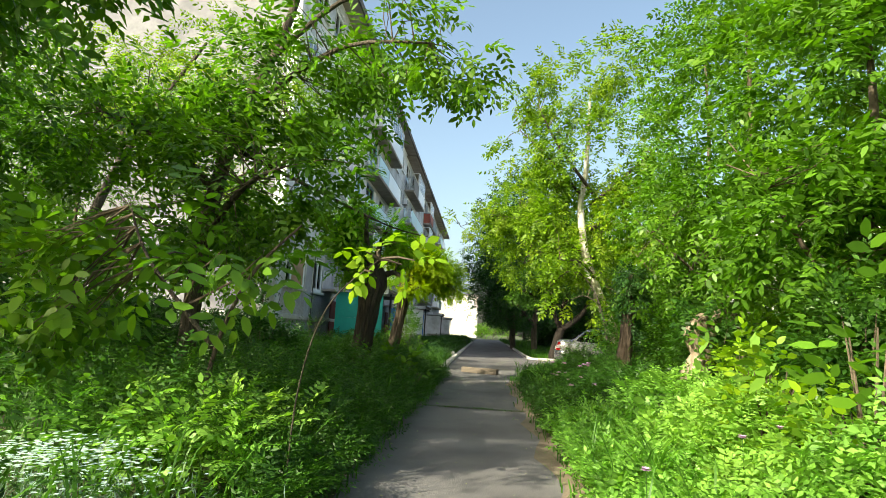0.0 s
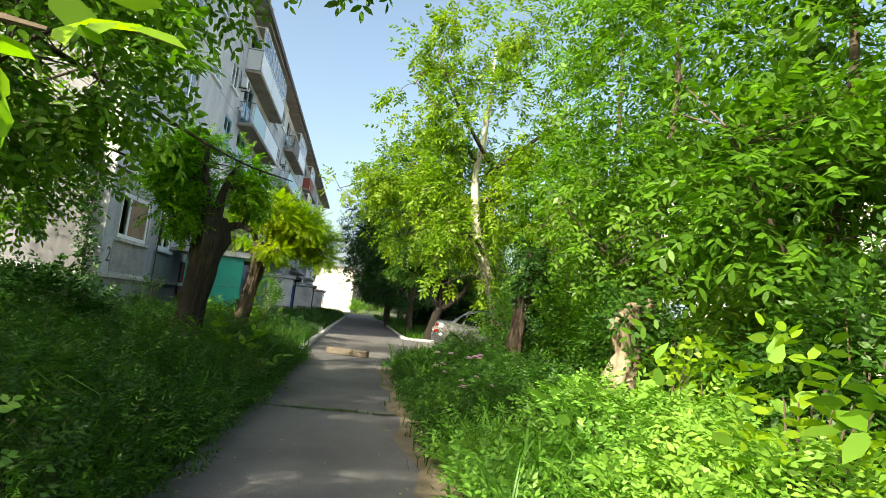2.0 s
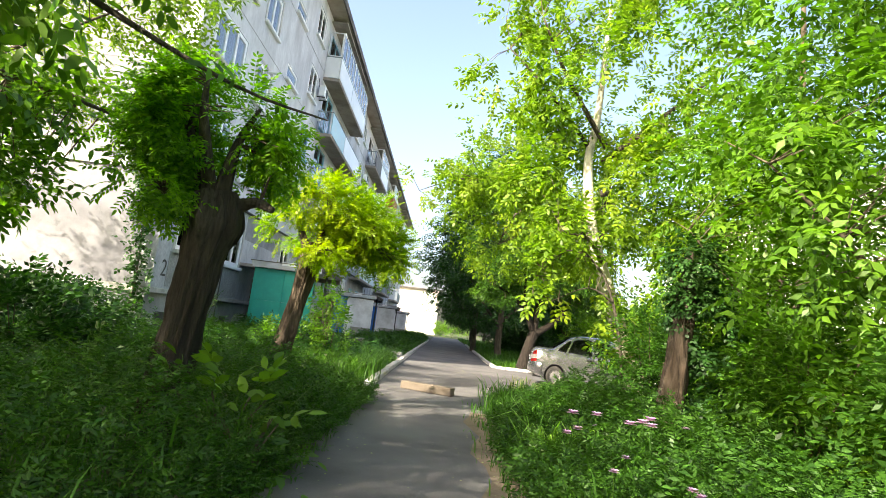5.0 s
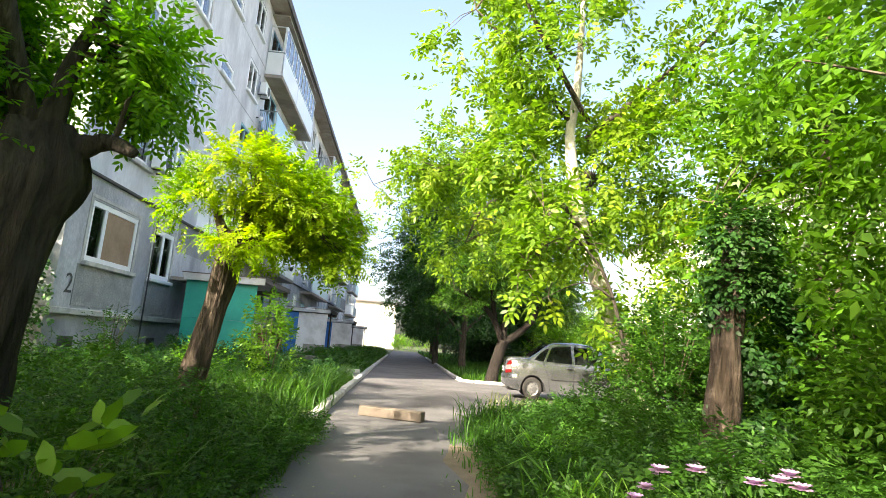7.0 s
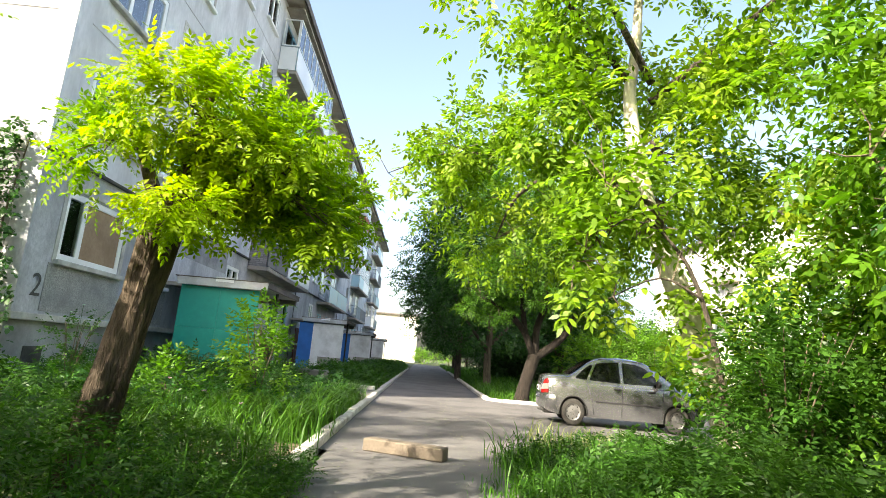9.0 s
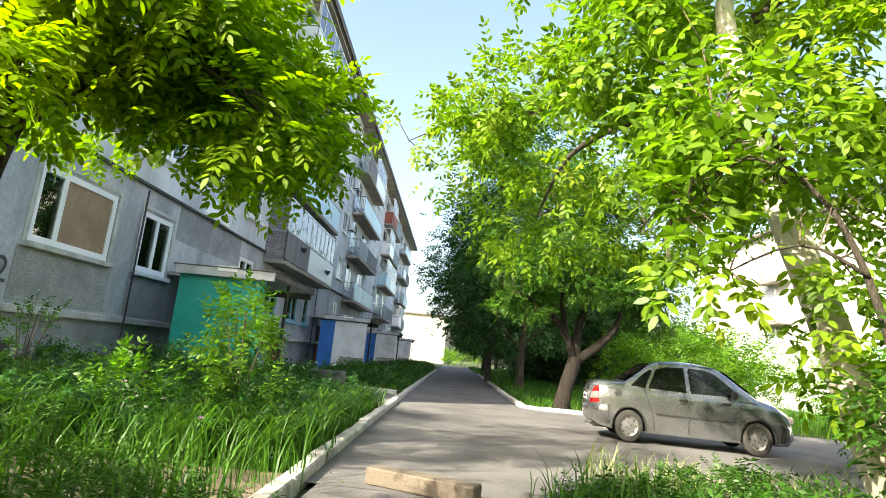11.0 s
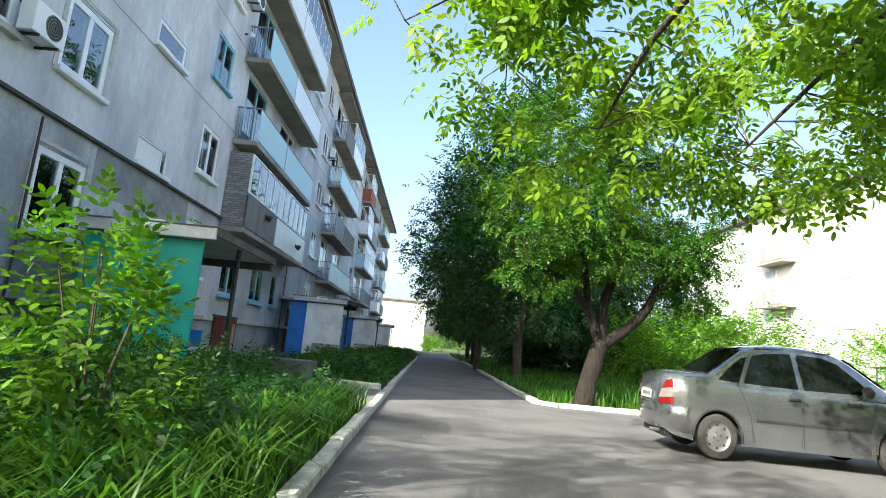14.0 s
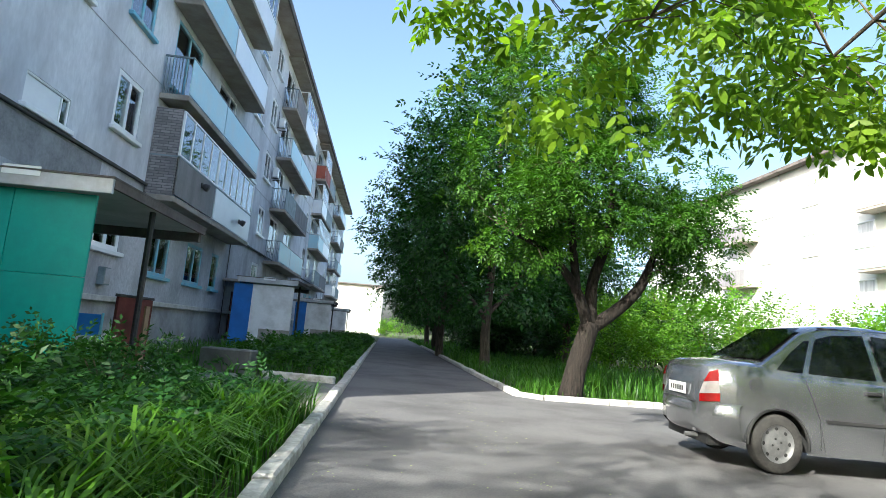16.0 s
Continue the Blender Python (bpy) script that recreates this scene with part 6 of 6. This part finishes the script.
M_CLEARLAMP = surface("clear_lamp_lens", (0.5, 0.46, 0.45), (0.42, 0.38, 0.37), 10, 4, 0.15, 0.0, spec=0.6)
M_BLACKTRIM = surface("black_plastic_trim", (0.02, 0.02, 0.02), (0.035, 0.035, 0.035), 30, 4, 0.6, 0.1)
M_PLATE = surface("number_plate_white", (0.7, 0.7, 0.7), (0.62, 0.62, 0.62), 20, 4, 0.5, 0.0)


def lerp(table, x):
    for (a, b), (c, d) in zip(table, table[1:]):
        if x <= c:
            return b + (d - b) * max(0.0, min(1.0, (x - a) / (c - a)))
    return table[-1][1]


HALF = [(-0.79, 0.52), (-0.73, 0.64), (-0.62, 0.72), (-0.45, 0.78), (0.0, 0.81), (1.2, 0.82), (2.4, 0.81), (2.9, 0.75), (3.12, 0.66), (3.25, 0.5)]
DECK = [(-0.79, 0.6), (-0.76, 0.9), (-0.7, 1.0), (-0.5, 1.03), (-0.1, 1.03), (0.3, 0.97), (2.2, 0.93), (2.45, 0.97), (2.85, 0.87), (3.1, 0.76), (3.2, 0.64), (3.25, 0.5)]
SHOULDER = [(-0.79, 0.55), (-0.74, 0.84), (-0.5, 0.93), (0.3, 0.93), (2.2, 0.88), (2.8, 0.8), (3.1, 0.68), (3.25, 0.46)]
SILLZ = [(-0.79, 0.36), (-0.6, 0.25), (-0.3, 0.2), (2.8, 0.19), (3.1, 0.22), (3.25, 0.3)]
MID = 0.81
car = thing("car", "dusty silver-grey four-door sedan parked in the bay", "car", (3.5, 21.5, 0.012))
car.rotation_euler = (0, 0, radians(-6))
car.scale = (0.885, 0.86, 1.0)


def car_shell():
    bm = bmesh.new()
    xs = [-0.79 + i * 0.0404 for i in range(101)]
    rows = []
    R_ = 0.335
    for x in xs:
        w, zd, zs, z0 = lerp(HALF, x), lerp(DECK, x), lerp(SHOULDER, x), lerp(SILLZ, x)
        ring = []
        side = [(0.95, z0)] + [(0.95 + 0.05 * math.sin(min(1, j / 6) * math.pi / 2), z0 + (zs - z0) * j / 10) for j in range(1, 9)] + [(0.985, z0 + (zs - z0) * 0.93), (0.955, zs), (0.9, zs + (zd - zs) * 0.7), (0.8, zd), (0.45, zd + 0.02)]
        for f, z in side:
            ring.append((x, -w * f, z))
        ring.append((x, 0, zd + 0.028))
        ring += [(a, -b, c) for a, b, c in ring[-2::-1]]
        out = []
        for a, b, c in ring:
            for wx in (0.0, 2.47):
                d = math.hypot(a - wx, c - 0.28)
                if abs(b) > 0.5 and R_ - 0.06 < d < R_ and c > 0.15:
                    a, c = wx + (a - wx) * R_ / d, 0.28 + (c - 0.28) * R_ / d
            out.append(bm.verts.new((a, b + MID, c)))
        rows.append(out)
    n = len(rows[0])
    for r0, r1 in zip(rows, rows[1:]):
        for k in range(n - 1):
            vs = (r0[k], r1[k], r1[k + 1], r0[k + 1])
            c = sum((v.co for v in vs), Vector()) / 4
            if abs(c.y - MID) > 0.5 and any(math.hypot(c.x - wx, c.z - 0.28) < R_ - 0.012 for wx in (0.0, 2.47)):
                continue
            bm.faces.new(vs)
    bm.faces.new(rows[0])
    bm.faces.new(rows[-1][::-1])
    part("body", bm, M_CAR, car, smooth=True)
    bm = box_bm(-0.68, 3.1, 0.22, 2 * MID - 0.22, 0.2, 0.75)
    part("underbody", bm, M_BLACKTRIM, car)
    for wx in (0.0, 2.47):
        bm = bmesh.new()
        pts = [(wx + R_ * math.cos(a), 0.012, 0.28 + R_ * math.sin(a)) for a in [math.pi * i / 18 - 0.12 for i in range(20)]]
        tube(bm, pts, [0.017] * 20, 6)
        part("wheel_arch", bm, M_BLACKTRIM, car)


car_shell()


def gy(z):
    """Half width of the cabin at height z."""
    return 0.765 - (z - 0.93) * 0.36


def cabin():
    prof = [(-0.16, 1.02), (0.12, 1.2), (0.42, 1.4), (0.7, 1.465), (1.15, 1.49), (1.6, 1.455), (1.85, 1.38), (2.2, 1.15), (2.5, 0.95)]
    bm = bmesh.new()
    top = []
    fine = smooth_path([(x, 0, z) for x, z in prof], [1] * len(prof), 4)[0]
    for x, _, z in fine:
        h = gy(z)
        top.append([bm.verts.new(p) for p in ((x, MID - gy(0.9), 0.9), (x, MID - h - 0.0, max(0.9, z - 0.05)), (x, MID - h + 0.06, z - 0.008), (x, MID - h * 0.5, z + 0.016), (x, MID, z + 0.02), (x, MID + h * 0.5, z + 0.016), (x, MID + h - 0.06, z - 0.008), (x, MID + h, max(0.9, z - 0.05)), (x, MID + gy(0.9), 0.9))])
    for a, b in zip(top, top[1:]):
        for k in range(8):
            bm.faces.new((a[k], b[k], b[k + 1], a[k + 1]))
    part("roof", bm, M_CAR, car, smooth=True)

    def side_glass(name, pts, mirror):
        bm = bmesh.new()
        vs = []
        for x, z in pts:
            y = MID - gy(z) - 0.006 if not mirror else MID + gy(z) + 0.006
            vs.append(bm.verts.new((x, y, z)))
        bm.faces.new(vs)
        bmesh.ops.solidify(bm, geom=bm.faces[:], thickness=0.004)
        part(name, bm, M_CARGLASS, car)
    for mirror in (False, True):
        side_glass("quarter_window", [(0.02, 1.0), (0.3, 0.98), (0.45, 1.31), (0.38, 1.3), (0.2, 1.17)], mirror)
        side_glass("rear_door_window", [(0.37, 0.98), (1.12, 0.96), (1.08, 1.4), (0.72, 1.38), (0.53, 1.33)], mirror)
        side_glass("front_door_window", [(1.2, 0.96), (2.12, 0.97), (1.98, 1.12), (1.72, 1.32), (1.5, 1.385), (1.17, 1.4)], mirror)
    for name, (xa, za), (xb, zb) in (("rear_window", (-0.1, 1.075), (0.44, 1.425)), ("windscreen", (2.38, 1.05), (1.88, 1.38))):
        bm = bmesh.new()
        dx = -0.012 if xa < 1 else 0.012
        vs = [bm.verts.new(p) for p in ((xa + dx, MID - gy(za) + 0.1, za + 0.014), (xa + dx, MID + gy(za) - 0.1, za + 0.014), (xb + dx, MID + gy(zb) - 0.1, zb + 0.014), (xb + dx, MID - gy(zb) + 0.1, zb + 0.014))]
        bm.faces.new(vs)
        bmesh.ops.solidify(bm, geom=bm.faces[:], thickness=0.004)
        part(name, bm, M_CARGLASS, car)


cabin()


def wheel(x, y, sgn):
    bm = bmesh.new()
    ringr = [(0.18, -0.08), (0.262, -0.088), (0.278, -0.065), (0.282, 0.0), (0.278, 0.065), (0.262, 0.088), (0.18, 0.08)]
    rows = []
    for r, w in ringr:
        rows.append([bm.verts.new((r * math.cos(a), w, r * math.sin(a))) for a in [2 * math.pi * i / 32 for i in range(32)]])
    for a, b in zip(rows, rows[1:]):
        for k in range(32):
            bm.faces.new((a[k], b[k], b[(k + 1) % 32], a[(k + 1) % 32]))
    w = part("wheel", bm, M_RUBBER, car, "dusty black tyre on a steel wheel", smooth=True)
    w.matrix_basis = pose(x, y, 0.282)
    bm = bmesh.new()
    prof = [(0.203, -0.075), (0.19, -0.07), (0.165, -0.045), (0.13, -0.05), (0.1, -0.058), (0.06, -0.05), (0.03, -0.065), (0.0, -0.065)]
    rows = []
    for r, d in prof[:-1]:
        rows.append([bm.verts.new((r * math.cos(a), d, r * math.sin(a))) for a in [2 * math.pi * i / 24 for i in range(24)]])
    for a, b in zip(rows, rows[1:]):
        for k in range(24):
            bm.faces.new((a[k], b[k], b[(k + 1) % 24], a[(k + 1) % 24]))
    bm.faces.new(rows[-1])
    if sgn > 0:
        bm.transform(pose(0, 0, 0, 0, 0, 180))
    bm.transform(Matrix.Diagonal((0.9, 1, 0.9, 1)))
    part("rim", bm, M_RIM, w, "pale painted steel rim", smooth=True)
    bm = bmesh.new()
    for i in range(8):
        a = 2 * math.pi * i / 8
        bmesh.ops.create_uvsphere(bm, u_segments=8, v_segments=5, radius=0.02, matrix=pose(0.145 * math.cos(a), -0.05, 0.145 * math.sin(a)) @ Matrix.Diagonal((1, 0.25, 1, 1)))
    for i in range(4):
        a = 2 * math.pi * i / 4 + 0.3
        bmesh.ops.create_uvsphere(bm, u_segments=6, v_segments=5, radius=0.011, matrix=pose(0.05 * math.cos(a), -0.06, 0.05 * math.sin(a)))
    if sgn > 0:
        bm.transform(pose(0, 0, 0, 0, 0, 180))
    tagged(part("vent_holes", bm, M_BLACKTRIM, w), kind="stuff")


for x in (0.0, 2.47):
    wheel(x, 0.1, -1)
    wheel(x, 2 * MID - 0.1, 1)


def car_trim():
    def lamp_patch(name, z0, z1, mat, lab):
        """A lens that wraps round the rear corner, following the body's plan."""
        def around(z):
            a, b = -0.765 + 0.42 * max(0, z - 0.76), -0.6 - 0.1 * max(0, z - 0.7)
            return [a + (b - a) * k / 5 for k in range(6)]
        for s in (-1, 1):
            bm = bmesh.new()
            lo = [bm.verts.new((x - 0.012, MID + s * (lerp(HALF, x) + 0.012), z0 + 0.02 * k / 5)) for k, x in enumerate(around(z0))]
            hi = [bm.verts.new((x - 0.012 + 0.02 * (z1 - 0.6), MID + s * (lerp(HALF, x) + 0.004), z1 + 0.03 * k / 5)) for k, x in enumerate(around(z1))]
            for k in range(5):
                bm.faces.new((lo[k], lo[k + 1], hi[k + 1], hi[k]))
            bmesh.ops.solidify(bm, geom=bm.faces[:], thickness=0.02)
            part(name, bm, mat, car, lab, smooth=False)
    for z0, z1, mat, lab in ((0.82, 0.92, M_REDLAMP, "red lamp lens"), (0.7, 0.815, M_CLEARLAMP, "clear lamp lens"), (0.62, 0.695, M_REDLAMP, "red lamp lens")):
        lamp_patch("tail_lamp", z0, z1, mat, lab)
    part("number_plate", box_bm(-0.81, -0.797, MID - 0.26, MID + 0.26, 0.66, 0.775, bevel=0.004), M_PLATE, car, "white number plate, unreadable")
    bm = bmesh.new()
    for i in range(6):
        add_box(bm, -0.813, -0.8105, MID - 0.2 + i * 0.068, MID - 0.155 + i * 0.068, 0.69, 0.745)
    part("plate_marks", bm, M_BLACKTRIM, car)
    part("trunk_groove", box_bm(-0.8, -0.789, 0.32, 2 * MID - 0.32, 0.6, 0.612), M_BLACKTRIM, car)
    bm = bmesh.new()
    pts = []
    for i in range(25):
        x = -0.42 - 0.41 * math.sin(math.pi * min(i, 24 - i) / 24)
        y = -0.005 + (2 * MID + 0.01) * (0.5 - 0.5 * math.cos(math.pi * i / 24))
        pts.append((x, y))
    rows = [[bm.verts.new((x - d, MID + (y - MID) * s, z)) for x, y in pts] for z, d, s in ((0.3, -0.05, 0.97), (0.34, 0.0, 0.995), (0.5, 0.02, 1.01), (0.6, 0.012, 1.005), (0.625, -0.03, 0.98))]
    for a, b in zip(rows, rows[1:]):
        for k in range(24):
            bm.faces.new((a[k], a[k + 1], b[k + 1], b[k]))
    part("rear_bumper", bm, M_CAR, car, smooth=True)
    bm = bmesh.new()
    pts = [(3.0 + 0.27 * math.sin(math.pi * i / 20), MID + (MID - 0.03) * -math.cos(math.pi * i / 20)) for i in range(21)]
    rows = [[bm.verts.new((x - d, y, z)) for x, y in pts] for z, d in ((0.24, 0.05), (0.3, 0.0), (0.5, 0.0), (0.56, 0.05))]
    for a, b in zip(rows, rows[1:]):
        for k in range(20):
            bm.faces.new((a[k], a[k + 1], b[k + 1], b[k]))
    part("front_bumper", bm, M_CAR, car, smooth=True)
    for y in (0.16, 2 * MID - 0.46):
        part("headlamp", box_bm(3.02, 3.2, y, y + 0.3, 0.58, 0.72, bevel=0.03), M_CLEARLAMP, car, "clear headlamp lens")
    for s in (-1, 1):
        yb = lambda x, o=0.0: MID + s * (lerp(HALF, x) + o)
        for x in (0.95, 1.78):
            bm = box_bm(x, x + 0.17, min(yb(x, -0.01), yb(x, 0.028)), max(yb(x, -0.01), yb(x, 0.028)), 0.815, 0.85, bevel=0.008)
            part("door_handle", bm, M_BLACKTRIM, car, "black door handle")
        bm = box_bm(0.52, 2.05, min(yb(1, 0.0), yb(1, 0.01)), max(yb(1, 0.0), yb(1, 0.01)), 0.52, 0.55)
        part("side_moulding", bm, M_BLACKTRIM, car, "black rubbing strip")
        for a, b in (((1.16, 0.24), (1.16, 0.9)), ((0.45, 0.55), (0.3, 0.92)), ((2.1, 0.24), (2.14, 0.88)), ((0.5, 0.24), (0.45, 0.55))):
            bm = bmesh.new()
            tube(bm, [(a[0], yb(a[0], 0.002), a[1]), (b[0], yb(b[0], 0.0), b[1])], [0.0045, 0.0045], 4)
            part("door_gap", bm, M_BLACKTRIM, car)
        bm = bmesh.new()
        bmesh.ops.create_uvsphere(bm, u_segments=12, v_segments=8, radius=0.1, matrix=pose(2.0, MID + s * 0.88, 1.0) @ Matrix.Diagonal((0.7, 1.0, 0.75, 1)))
        part("wing_mirror", bm, M_BLACKTRIM, car, smooth=True)
        bm = bmesh.new()
        bmesh.ops.create_circle(bm, cap_ends=True, radius=0.075, segments=18, matrix=pose(-0.23, MID + s * (lerp(HALF, -0.23) + 0.003), 0.83, 90, 0, 0))
        part("fuel_cap", bm, M_CAR, car)
    part("roof_gutter", box_bm(0.6, 1.7, MID - gy(1.45) + 0.03, MID - gy(1.45) + 0.045, 1.437, 1.452), M_BLACKTRIM, car)
    for y in (0.5,):
        bm = bmesh.new()
        tube(bm, [(-0.83, y, 0.26), (-0.5, y, 0.26)], [0.025, 0.025], 8)
        part("exhaust_pipe", bm, M_RIM, car)


car_trim()


def fence_run():
    """Low dark fence before the white block."""
    root = thing("fence", "low dark metal fence in front of the white block", "fence", (20.0, 34.0, 0))
    for i in range(18):
        part("post", box_bm(-0.03, 0.03, i * 0.7 - 6, i * 0.7 - 5.94, 0, 1.9), M_IRON, root)
    part("rail", box_bm(-0.02, 0.02, -6, 6, 1.902, 2.0), M_IRON, root)
    part("rail", box_bm(-0.075, -0.035, -6, 6, 0.5, 0.56), M_IRON, root)


fence_run()
